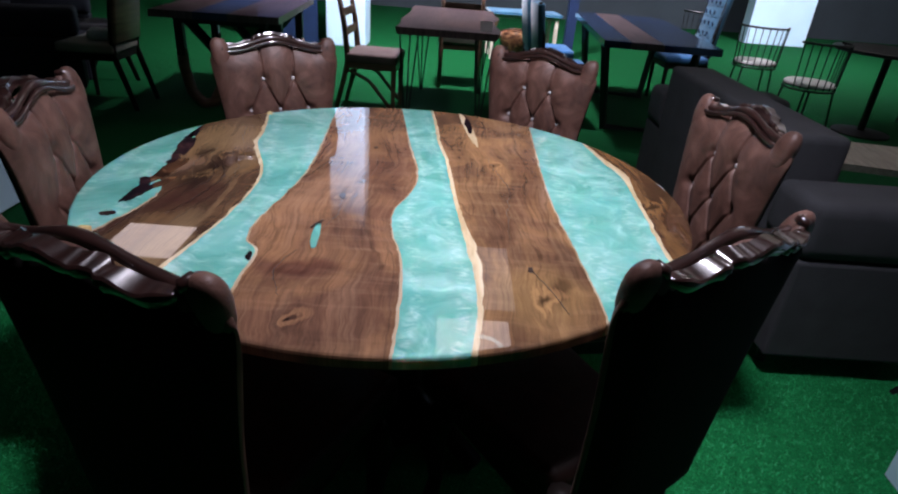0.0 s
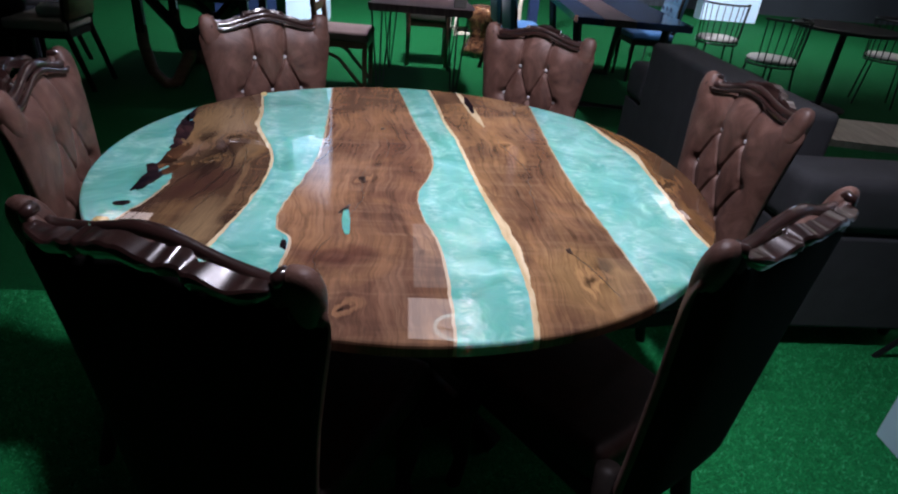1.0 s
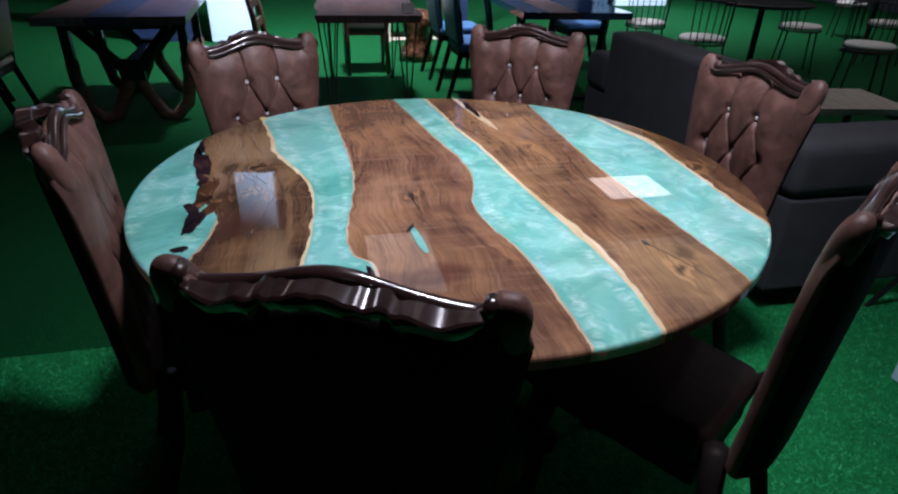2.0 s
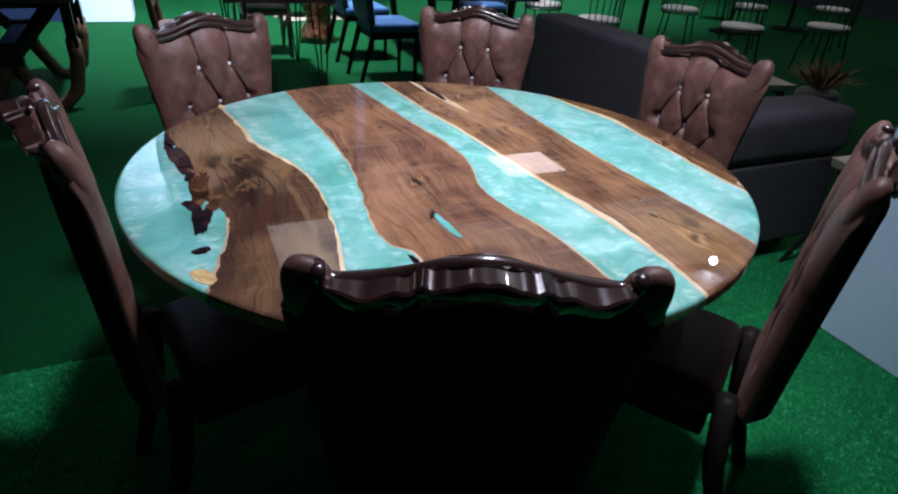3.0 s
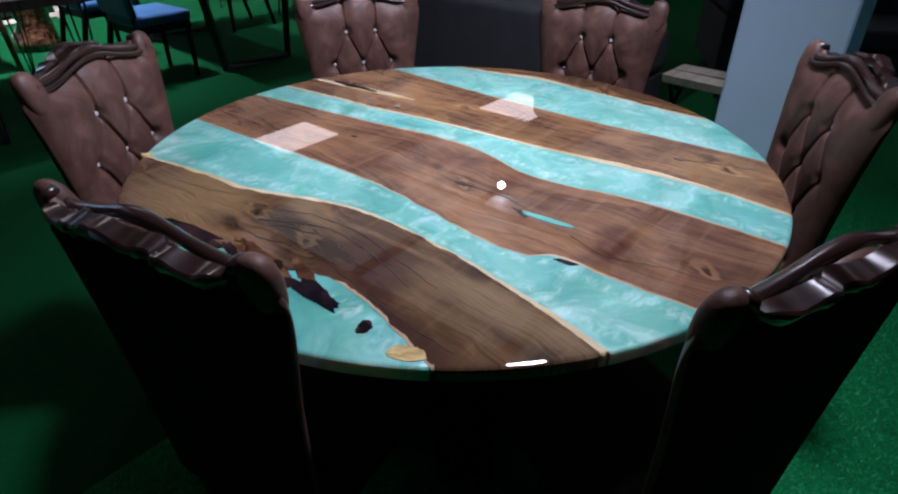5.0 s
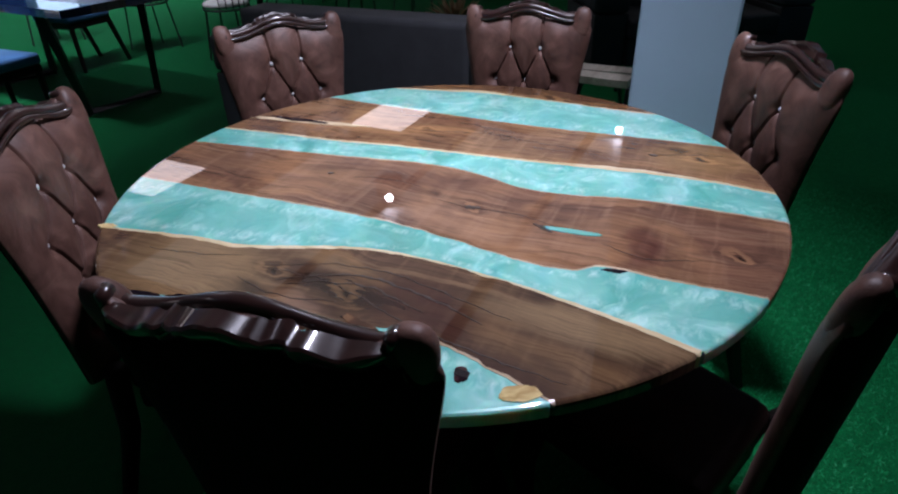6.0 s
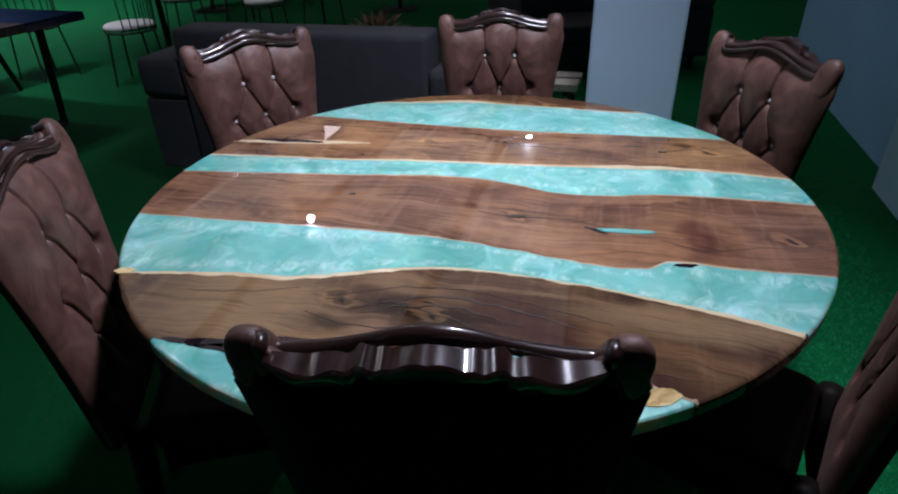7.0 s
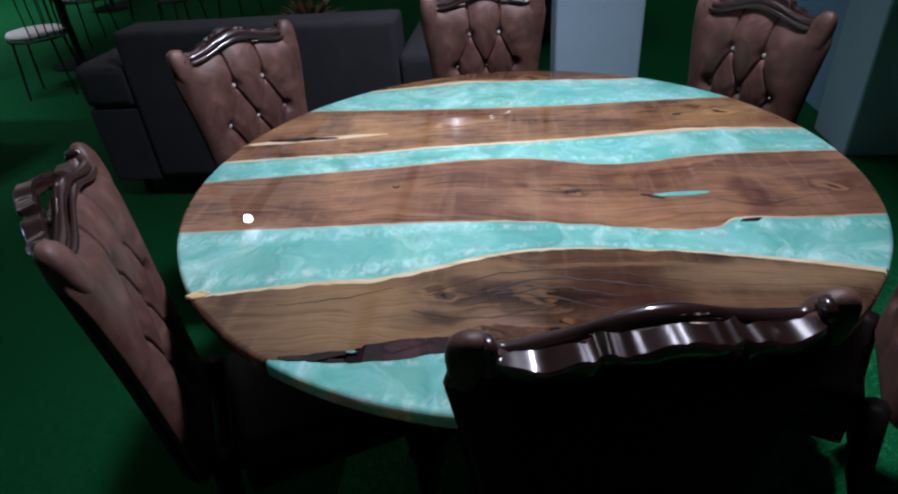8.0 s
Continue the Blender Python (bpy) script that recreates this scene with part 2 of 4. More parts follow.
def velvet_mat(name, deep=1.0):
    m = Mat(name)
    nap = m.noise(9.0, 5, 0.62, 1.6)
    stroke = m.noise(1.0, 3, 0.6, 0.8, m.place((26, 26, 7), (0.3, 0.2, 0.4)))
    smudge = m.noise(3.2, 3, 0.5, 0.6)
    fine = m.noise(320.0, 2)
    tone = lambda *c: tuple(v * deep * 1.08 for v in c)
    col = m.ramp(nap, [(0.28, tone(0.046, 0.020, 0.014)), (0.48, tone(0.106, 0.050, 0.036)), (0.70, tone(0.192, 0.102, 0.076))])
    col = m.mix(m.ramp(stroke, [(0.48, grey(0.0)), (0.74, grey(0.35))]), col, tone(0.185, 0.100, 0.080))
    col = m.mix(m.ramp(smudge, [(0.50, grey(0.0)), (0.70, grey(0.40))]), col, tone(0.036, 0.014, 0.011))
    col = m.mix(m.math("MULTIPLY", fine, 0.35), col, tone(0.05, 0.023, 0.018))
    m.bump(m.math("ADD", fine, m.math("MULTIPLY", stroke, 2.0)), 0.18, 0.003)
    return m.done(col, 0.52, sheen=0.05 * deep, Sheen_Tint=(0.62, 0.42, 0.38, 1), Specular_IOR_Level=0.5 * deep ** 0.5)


def wood_mat(name, dark, lite, rough=0.4, coat=0.0, scale=(3, 40, 40), coat_rough=0.03, gloss=0.5):
    m = Mat(name)
    g = m.noise(1.0, 5, 0.6, 0.6, m.place(scale))
    big = m.noise(4.0, 3)
    col = m.mix(m.math("MULTIPLY", big, 0.4), m.ramp(g, [(0.32, dark), (0.68, lite)]), dark)
    m.bump(g, 0.1, 0.002)
    return m.done(col, rough, coat=coat, coat_rough=coat_rough, Specular_IOR_Level=gloss)


def glow(name, color, strength):
    m = Mat(name)
    return m.done((0.8, 0.8, 0.8), 0.5, Emission_Color=(*color, 1), Emission_Strength=strength)


RESIN = resin_mat()
WOOD_A = table_wood("figured_slab_dark", (0.015, 0.008, 0.006), (0.098, 0.053, 0.031), (0.232, 0.142, 0.074), (0.205, 0.118, 0.053), 0.0, 0.16, [(-0.495, -0.050, 0.055), (-0.485, 0.115, 0.035)],
                    [(-0.52, 0.28, 0.12, 0.17, (0.270, 0.175, 0.084), 0.80), (-0.480, -0.190, 0.080, 0.13, (0.044, 0.015, 0.013), 0.90), (-0.580, -0.37, 0.050, 0.13, (0.036, 0.015, 0.016), 0.85),
                     (-0.425, -0.45, 0.045, 0.18, (0.285, 0.190, 0.098), 0.8), (-0.560, 0.01, 0.034, 0.070, (0.240, 0.145, 0.095), 0.8), (-0.486, -0.045, 0.036, 0.120, (0.008, 0.005, 0.006), 0.95),
                     (-0.420, 0.03, 0.024, 0.10, (0.240, 0.155, 0.080), 0.6), (-0.545, 0.115, 0.018, 0.05, (0.012, 0.007, 0.007), 0.8)])
WOOD_B = table_wood("figured_slab_red", (0.024, 0.012, 0.010), (0.200, 0.102, 0.060), (0.345, 0.202, 0.124), (0.310, 0.164, 0.080), 3.1, 0.12, [(-0.120, -0.127, 0.034), (-0.115, -0.66, 0.032)],
                    [(-0.150, -0.490, 0.085, 0.045, (0.060, 0.018, 0.018), 0.85), (-0.02, 0.10, 0.05, 0.22, (0.080, 0.032, 0.022), 0.5), (-0.07, 0.55, 0.12, 0.14, (0.24, 0.135, 0.075), 0.5)])
WOOD_C = table_wood("figured_slab_amber", (0.028, 0.014, 0.010), (0.220, 0.117, 0.062), (0.37, 0.226, 0.124), (0.335, 0.184, 0.082), 7.7, 0.10, [(0.330, -0.545, 0.060), (0.270, 0.175, 0.030)],
                    [(0.33, -0.54, 0.09, 0.12, (0.40, 0.240, 0.095), 0.75), (0.365, -0.50, 0.022, 0.06, (0.030, 0.014, 0.010), 0.8), (0.36, 0.05, 0.05, 0.25, (0.085, 0.036, 0.022), 0.45), (0.27, -0.25, 0.04, 0.12, (0.07, 0.03, 0.018), 0.5)])
WOOD_D = table_wood("figured_slab_umber", (0.018, 0.009, 0.006), (0.120, 0.056, 0.028), (0.26, 0.145, 0.064), (0.25, 0.130, 0.048), 12.3, 0.15, [(0.665, -0.06, 0.055)])
SAP = wood_mat("pale_sapwood", (0.46, 0.33, 0.16), (0.84, 0.72, 0.50), 0.12, 0.6, (30, 4, 4))
SAP_THIN = wood_mat("honey_sapwood", (0.34, 0.23, 0.13), (0.70, 0.58, 0.42), 0.12, 0.6, (30, 4, 4))
YELLOW = burl_mat("yellow_sapwood", (0.42, 0.28, 0.11), (0.68, 0.53, 0.25), (0.84, 0.72, 0.45))
CRACK = plain("brown_crack_fill", (0.035, 0.018, 0.012), 0.4, vary=0.5, scale=30, coat=1.0, coat_rough=0.012)
BURL = burl_mat("golden_burl", (0.012, 0.006, 0.005), (0.085, 0.038, 0.020), (0.24, 0.130, 0.058))
BARK = burl_mat("dark_knot_wood", (0.006, 0.005, 0.008), (0.018, 0.010, 0.013), (0.060, 0.027, 0.027))
VELVET = velvet_mat("brown_velvet")
# same brown velvet at 0.11: shade under the table put into the colour
SEAT_VELVET = velvet_mat("shaded_seat_velvet", 0.11)
CREST = wood_mat("glossy_dark_mahogany", (0.013, 0.0058, 0.0050), (0.045, 0.020, 0.017), 0.28, 1.0, coat_rough=0.04)
LEGWOOD = wood_mat("black_stained_wood", (0.005, 0.0036, 0.003), (0.012, 0.0085, 0.007), 0.6, gloss=0.15)
# dark back cloth, near black so that it also holds the sides' shade
BACK_CLOTH = plain("dark_shaded_back_cloth", (0.004, 0.0025, 0.0022), 0.9, vary=0.3, scale=20, Specular_IOR_Level=0.15)
CRYSTAL = plain("crystal_button", (0.88, 0.87, 0.88), 0.12, 0.35, vary=0.1, coat=1.0)
# one turf in two tones: far dimmed, near brightened, with lighting in the colour
TURF = turf_mat("dimmed_green_turf", (0.001, 0.034, 0.007), (0.003, 0.098, 0.024), (0.007, 0.165, 0.045))
TURF_NEAR = turf_mat("lit_green_turf", (0.006, 0.105, 0.028), (0.018, 0.30, 0.084), (0.046, 0.45, 0.15))
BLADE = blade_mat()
PAINT = plain("blue_white_paint", (0.56, 0.77, 0.93), 0.6, vary=0.10, scale=4, bump=0.1)
PAINT_WALL = plain("pale_blue_wall_paint", (0.34, 0.60, 0.86), 0.65, vary=0.12, scale=3, bump=0.1)
DARKWALL = plain("dark_hall_wall", (0.035, 0.05, 0.06), 0.8, vary=0.3, scale=2)
CEILING = plain("dim_ceiling_sheet", (0.12, 0.11, 0.12), 0.8, vary=0.3, scale=2)
NAVY = plain("navy_panel", (0.012, 0.028, 0.085), 0.5, vary=0.3)
SOFA = plain("charcoal_fabric", (0.034, 0.036, 0.041), 0.9, vary=0.25, scale=30, bump=0.3)
SOFA_NAVY = plain("navy_sofa_fabric", (0.008, 0.012, 0.022), 0.9, vary=0.25, scale=30, bump=0.3)
SOFA_DARK = plain("dark_sofa_fabric", (0.028, 0.03, 0.034), 0.9, vary=0.25, scale=30, bump=0.3)
BLACK_METAL = plain("black_powder_coat", (0.012, 0.012, 0.014), 0.4, 0.3, vary=0.2)
BROWNWOOD = wood_mat("brown_oiled_wood", (0.06, 0.032, 0.018), (0.17, 0.10, 0.06), 0.45, 0.2, (3, 3, 30))
PALEWOOD = wood_mat("pale_bleached_wood", (0.40, 0.34, 0.26), (0.68, 0.62, 0.52), 0.6, 0.0, (4, 30, 30))
LIVE = wood_mat("grey_brown_live_edge_wood", (0.055, 0.035, 0.040), (0.17, 0.12, 0.115), 0.3, 0.5, (30, 3, 3))
BLUE_RESIN = plain("deep_blue_resin", (0.015, 0.04, 0.14), 0.15, vary=0.6, scale=7, coat=1.0)
BLUE_FABRIC = plain("blue_fabric", (0.018, 0.12, 0.30), 0.85, vary=0.35, scale=20, bump=0.2, sheen=0.3)
TEAL_FABRIC = plain("teal_blue_velvet", (0.03, 0.14, 0.24), 0.8, vary=0.4, scale=20, sheen=0.3)
PINK_FABRIC = plain("dusty_pink_fabric", (0.16, 0.11, 0.10), 0.85, vary=0.2, scale=20, bump=0.2)
CREAM_FABRIC = plain("cream_fabric", (0.26, 0.25, 0.20), 0.85, vary=0.2, scale=20, bump=0.2)
WHITE_CUSHION = plain("white_cushion_fabric", (0.66, 0.66, 0.62), 0.85, vary=0.12, scale=25, bump=0.2)
DRY_LEAF = plain("dry_brown_leaf", (0.30, 0.18, 0.08), 0.7, vary=0.5, scale=30)
CERAMIC = plain("grey_ceramic", (0.25, 0.24, 0.22), 0.5, vary=0.2)
PANEL_GLOW = glow("pinkish_lit_panel", (1.0, 0.80, 0.82), 3.2)
PANEL_DIM = glow("dim_lit_panel", (1.0, 0.84, 0.90), 0.9)
# weak glow for added sheets that cast a milky veil on the table top
VEIL_GLOW = glow("added_veil_glow", (1.0, 0.86, 0.88), 0.32)
LAMP_GLOW = glow("lamp_face", (0.9, 0.96, 1.0), 6.0)

# ---- mesh helpers ----


def mesh_of(name, bm, material, smooth=False):
    bmesh.ops.recalc_face_normals(bm, faces=bm.faces)
    me = bpy.data.meshes.new(name)
    for f in bm.faces:
        f.smooth = smooth
    bm.to_mesh(me)
    bm.free()
    me.materials.append(material)
    return me


def part(name, bm, material, parent, label="", smooth=False):
    ob = new(name, mesh_of(name, bm, material, smooth))
    ob.parent = parent
    return tagged(ob, label)


def thing(name, at=(0, 0, 0), turn=0.0, label="", category="", group="", kind=""):
    ob = new(name)
    ob.matrix_world = pose(*at, 0, 0, turn)
    return tagged(ob, label, category, group, kind)


def single(name, bm, material, label="", category="", kind="", group="", smooth=False, at=(0, 0, 0), turn=0.0):
    ob = new(name, mesh_of(name, bm, material, smooth))
    ob.matrix_world = pose(*at, 0, 0, turn)
    return tagged(ob, label, category, group, kind)


def box(sx, sy, sz, at=(0, 0, 0), bev=0.0, seg=2, m=None):
    """A box with rounded edges; at is the centre of its foot."""
    bm = bmesh.new()
    bmesh.ops.create_cube(bm, size=1.0)
    for v in bm.verts:
        v.co = Vector((v.co.x * sx, v.co.y * sy, (v.co.z + 0.5) * sz))
    if bev:
        bmesh.ops.bevel(bm, geom=list(bm.edges), offset=bev, segments=seg, affect="EDGES", profile=0.6)
    if m is not None:
        bm.transform(m)
    bm.transform(Matrix.Translation(at))
    return bm


def tube(points, radius, sides=8, closed=False, flat=1.0):
    """A rod swept along points; radius may be a number or a list. flat squeezes it across."""
    bm = bmesh.new()
    pts = [Vector(p) for p in points]
    n = len(pts)
    rad = radius if isinstance(radius, (list, tuple)) else [radius] * n
    rings = []
    prev = None
    for i, p in enumerate(pts):
        a = pts[(i - 1) % n] if (closed or i > 0) else p
        b = pts[(i + 1) % n] if (closed or i < n - 1) else p
        d = (b - a).normalized()
        if prev is None:
            up = Vector((0, 0, 1)) if abs(d.z) < 0.9 else Vector((0, 1, 0))
            side = d.cross(up).normalized()
        else:
            side = (prev - d * prev.dot(d)).normalized()
        prev = side
        other = d.cross(side)
        rings.append([bm.verts.new(p + (side * math.cos(t) * flat + other * math.sin(t)) * rad[i])
                      for t in (2 * math.pi * k / sides for k in range(sides))])
    for i in range(n if closed else n - 1):
        r0, r1 = rings[i], rings[(i + 1) % n]
        for k in range(sides):
            bm.faces.new((r0[k], r0[(k + 1) % sides], r1[(k + 1) % sides], r1[k]))
    if not closed:
        bm.faces.new(list(reversed(rings[0])))
        bm.faces.new(rings[-1])
    return bm


def lathe(profile, sides=20, at=(0, 0, 0)):
    """A turned body from (radius, z) pairs."""
    bm = bmesh.new()
    rings = [[bm.verts.new((at[0] + r * math.cos(2 * math.pi * k / sides), at[1] + r * math.sin(2 * math.pi * k / sides), at[2] + z))
              for k in range(sides)] for r, z in profile]
    for a, b in zip(rings, rings[1:]):
        for k in range(sides):
            bm.faces.new((a[k], a[(k + 1) % sides], b[(k + 1) % sides], b[k]))
    bm.faces.new(list(reversed(rings[0])))
    bm.faces.new(rings[-1])
    return bm


def join(*bms):
    out = bms[0]
    for bm in bms[1:]:
        me = bpy.data.meshes.new("joining")
        bm.to_mesh(me)
        bm.free()
        out.from_mesh(me)
        bpy.data.meshes.remove(me)
    return out


def curve(knots, y):
    """A smooth run through (y, x) knots, sorted by y."""
    ys = [k[0] for k in knots]
    xs = [k[1] for k in knots]
    if y <= ys[0]:
        return xs[0] + (y - ys[0]) * (xs[1] - xs[0]) / (ys[1] - ys[0])
    if y >= ys[-1]:
        return xs[-1] + (y - ys[-1]) * (xs[-1] - xs[-2]) / (ys[-1] - ys[-2])
    i = max(k for k in range(len(ys) - 1) if ys[k] <= y)
    h = ys[i + 1] - ys[i]
    t = (y - ys[i]) / h

    def slope(k):
        if k == 0 or k == len(ys) - 1:
            j = 0 if k == 0 else k - 1
            return (xs[j + 1] - xs[j]) / (ys[j + 1] - ys[j])
        return (xs[k + 1] - xs[k - 1]) / (ys[k + 1] - ys[k - 1])
    m0, m1 = slope(i) * h, slope(i + 1) * h
    return (2 * t**3 - 3 * t**2 + 1) * xs[i] + (t**3 - 2 * t**2 + t) * m0 + (-2 * t**3 + 3 * t**2) * xs[i + 1] + (t**3 - t**2) * m1


# ---- setting: hall ----
X0, X1, Y0, Y1 = -7.0, 11.0, -6.0, 12.0

bm = bmesh.new()
n = 24
grid = [[bm.verts.new((X0 + (X1 - X0) * i / n, Y0 + (Y1 - Y0) * j / n, 0)) for j in range(n + 1)] for i in range(n + 1)]
for i in range(n):
    for j in range(n):
        bm.faces.new((grid[i][j], grid[i + 1][j], grid[i + 1][j + 1], grid[i][j + 1]))
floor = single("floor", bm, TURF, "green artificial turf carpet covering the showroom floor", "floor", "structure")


# the seam is real; the lighter tone beyond it paints in lamplight
single("turf_carpet", box(X1 - X0 - 0.3, 0.46 - Y0 - 0.2, 0.005, ((X0 + X1) / 2, (0.46 + Y0 + 0.2) / 2, 0.0), 0.002, 1), TURF_NEAR, "green turf carpet laid over the floor, with a visible seam, painted lighter as lamplit", "carpet", "structure")


def wall(name, x0, y0, x1, y1, thick, mat, label, z1=CEIL):
    return single(name, box(abs(x1 - x0) + thick, abs(y1 - y0) + thick, z1, ((x0 + x1) / 2, (y0 + y1) / 2, 0)), mat, label, "wall", "structure")


wall("wall_north", X0, Y1, X1, Y1, 0.2, DARKWALL, "dark plain back wall of the showroom hall")
wall("wall_south", X0, Y0, X1, Y0, 0.2, DARKWALL, "dark plain wall of the showroom hall")
wall("wall_west", X0, Y0 + 0.2, X0, Y1 - 0.2, 0.2, DARKWALL, "dark plain side wall of the showroom hall")
wall("wall_east", X1, Y0 + 0.2, X1, Y1 - 0.2, 0.2, DARKWALL, "dark plain side wall of the showroom hall")
wall("wall_partition", 2.09, -1.84, 4.4, -1.84, 0.2, PAINT_WALL, "pale blue painted partition wall in shade")
single("ceiling", box(X1 - X0, Y1 - Y0, 0.1, ((X0 + X1) / 2, (Y0 + Y1) / 2, CEIL)), CEILING, "dark unlit ceiling of the hall", "ceiling", "structure")


def pillar(x, y, w, label, d=None, mat=PAINT):
    return single("pillar", box(w, d or w, CEIL - 0.004, (x, y, 0.002), 0.008, 1), mat, label, "pillar", "structure")


pillar(1.69, -0.372, 0.38, "square pillar painted blue-white standing on the turf beside the sofa")
pillar(1.80, -1.80, 0.36, "square blue-white pillar at the partition wall")
pillar(-2.17, 1.13, 0.34, "square blue-white pillar standing on the turf")
pillar(-1.26, 6.85, 0.50, "distant square blue-white pillar behind the display tables")
pillar(6.05, 10.3, 1.10, "broad blue-white pillar far behind the wire chairs", 0.30)
single("panel", box(0.75, 0.06, 2.4, (-2.02, 6.72, 0)), NAVY, "tall navy panel standing against the distant pillar", "panel", "structure")
single("post", box(0.12, 0.12, CEIL - 0.004, (1.66, 6.9, 0.002)), NAVY, "slim dark blue post in the distance", "post", "structure")


def ceiling_panel(x, y, w, d, turn=0.0, mat=PANEL_GLOW):
    t = thing("ceiling_panel_light", (x, y, CEIL - 0.07), turn, "square ceiling panel with a pinkish glow; the faint ones are added", "ceiling light")
    part("frame", join(box(w + 0.06, 0.03, 0.07, (0, d / 2 + 0.015, 0)), box(w + 0.06, 0.03, 0.07, (0, -d / 2 - 0.015, 0)),
                       box(0.03, d, 0.07, (w / 2 + 0.015, 0, 0)), box(0.03, d, 0.07, (-w / 2 - 0.015, 0, 0))), BLACK_METAL, t)
    part("diffuser", box(w, d, 0.02, (0, 0, 0.01)), mat, t, "glowing diffuser")


ceiling_panel(0.65, 4.75, 0.95, 0.9)
ceiling_panel(0.75, 6.4, 1.0, 1.9, 0, PANEL_DIM)
t = thing("ring_lamp", (0.72, 4.25, CEIL - 0.30), 0, "round ring lamp hung below the ceiling, switched on", "lamp")
part("ring", tube([(0.24 * math.cos(a), 0.24 * math.sin(a), 0) for a in (k * math.pi / 16 for k in range(32))], 0.022, 8, True), LAMP_GLOW, t, "glowing ring", True)
part("rod", tube([(-0.24, 0, 0), (0, 0, 0.05), (0.24, 0, 0)], 0.008), BLACK_METAL, t)
part("stem", tube([(0, 0, 0.05), (0, 0, 0.30)], 0.012), BLACK_METAL, t)
ceiling_panel(-4.4, 6.8, 1.1, 1.1)
ceiling_panel(5.6, 8.6, 1.3, 1.1)
ceiling_panel(10.0, 6.2, 1.5, 1.3)
# added grid of unseen glowing sheets, only for the table's milky reflection
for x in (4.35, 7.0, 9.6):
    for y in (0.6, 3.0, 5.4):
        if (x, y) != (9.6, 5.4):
            ceiling_panel(x, y, 2.5, 2.2, 0, VEIL_GLOW)


def flood(x, y, z, tx, ty, label):
    t = thing("flood_lamp", (x, y, z), math.degrees(math.atan2(ty - y, tx - x)) - 90, label, "lamp")
    part("housing", box(0.42, 0.16, 0.34, (0, -0.10, -0.05), 0.02), BLACK_METAL, t)
    part("rod", tube([(0, -0.1, 0.25), (0, -0.1, CEIL - z)], 0.015), BLACK_METAL, t)


flood(6.32, 4.12, 4.30, 0, 1, "flood lamp hung below the ceiling, switched on")

t = thing("pendant_lamp", (0.31, -0.46, 3.03), 0, "round pendant lamp hung over the dining table", "lamp")
part("shade", lathe([(0.03, 0.16), (0.08, 0.14), (0.16, 0.03), (0.165, 0.0), (0.155, 0.0), (0.15, 0.03), (0.07, 0.13), (0.028, 0.15)], 24), BLACK_METAL, t, smooth=True)
part("cord", tube([(0, 0, 0.16), (0, 0, CEIL - 3.03)], 0.006), BLACK_METAL, t)

# ---- dining table ----
R, TOP, THICK = 0.75, 0.76, 0.030

# boundaries of the rivers as (y, x) along the table's length
PATCH = [(-0.46, -0.60), (-0.38, -0.578), (-0.30, -0.556), (-0.20, -0.543), (-0.14, -0.555), (-0.06, -0.602), (0.05, -0.605), (0.13, -0.626), (0.22, -0.622), (0.36, -0.650)]
R1L = [(-0.66, -0.415), (-0.55, -0.389), (-0.45, -0.370), (-0.35, -0.355), (-0.22, -0.343), (-0.10, -0.340), (0.0, -0.352), (0.10, -0.385), (0.22, -0.432), (0.35, -0.449), (0.56, -0.492)]
R1R = [(-0.74, -0.228), (-0.55, -0.240), (-0.46, -0.238), (-0.425, -0.247), (-0.395, -0.272), (-0.30, -0.280), (-0.17, -0.262), (0.0, -0.245), (0.16, -0.247), (0.40, -0.262), (0.72, -0.283)]
R2L = [(-0.75, 0.066), (-0.55, 0.063), (-0.42, 0.050), (-0.30, 0.020), (-0.19, 0.014), (-0.10, 0.040), (0.0, 0.056), (0.12, 0.050), (0.30, 0.018), (0.50, -0.012), (0.77, -0.052)]
R2R = [(-0.74, 0.186), (-0.60, 0.200), (-0.48, 0.198), (-0.40, 0.188), (-0.22, 0.167), (-0.05, 0.148), (0.19, 0.126), (0.38, 0.096), (0.55, 0.082), (0.77, 0.056)]
R3L = [(-0.62, 0.434), (-0.52, 0.432), (-0.35, 0.421), (-0.18, 0.410), (0.0, 0.404), (0.25, 0.408), (0.64, 0.421)]
R3R = [(-0.42, 0.622), (-0.30, 0.618), (-0.15, 0.628), (0.03, 0.636), (0.15, 0.638), (0.28, 0.610), (0.40, 0.590), (0.54, 0.566)]


def wiggle(y, seed, amp):
    return amp * (noise.noise(Vector((y * 22, seed, 0))) + 0.6 * noise.noise(Vector((y * 60, seed, 5))))


def edge(knots, seed, amp=0.003, shift=None):
    return lambda y: curve(knots, y) + wiggle(y, seed, amp) + (shift(y) if shift else 0.0)


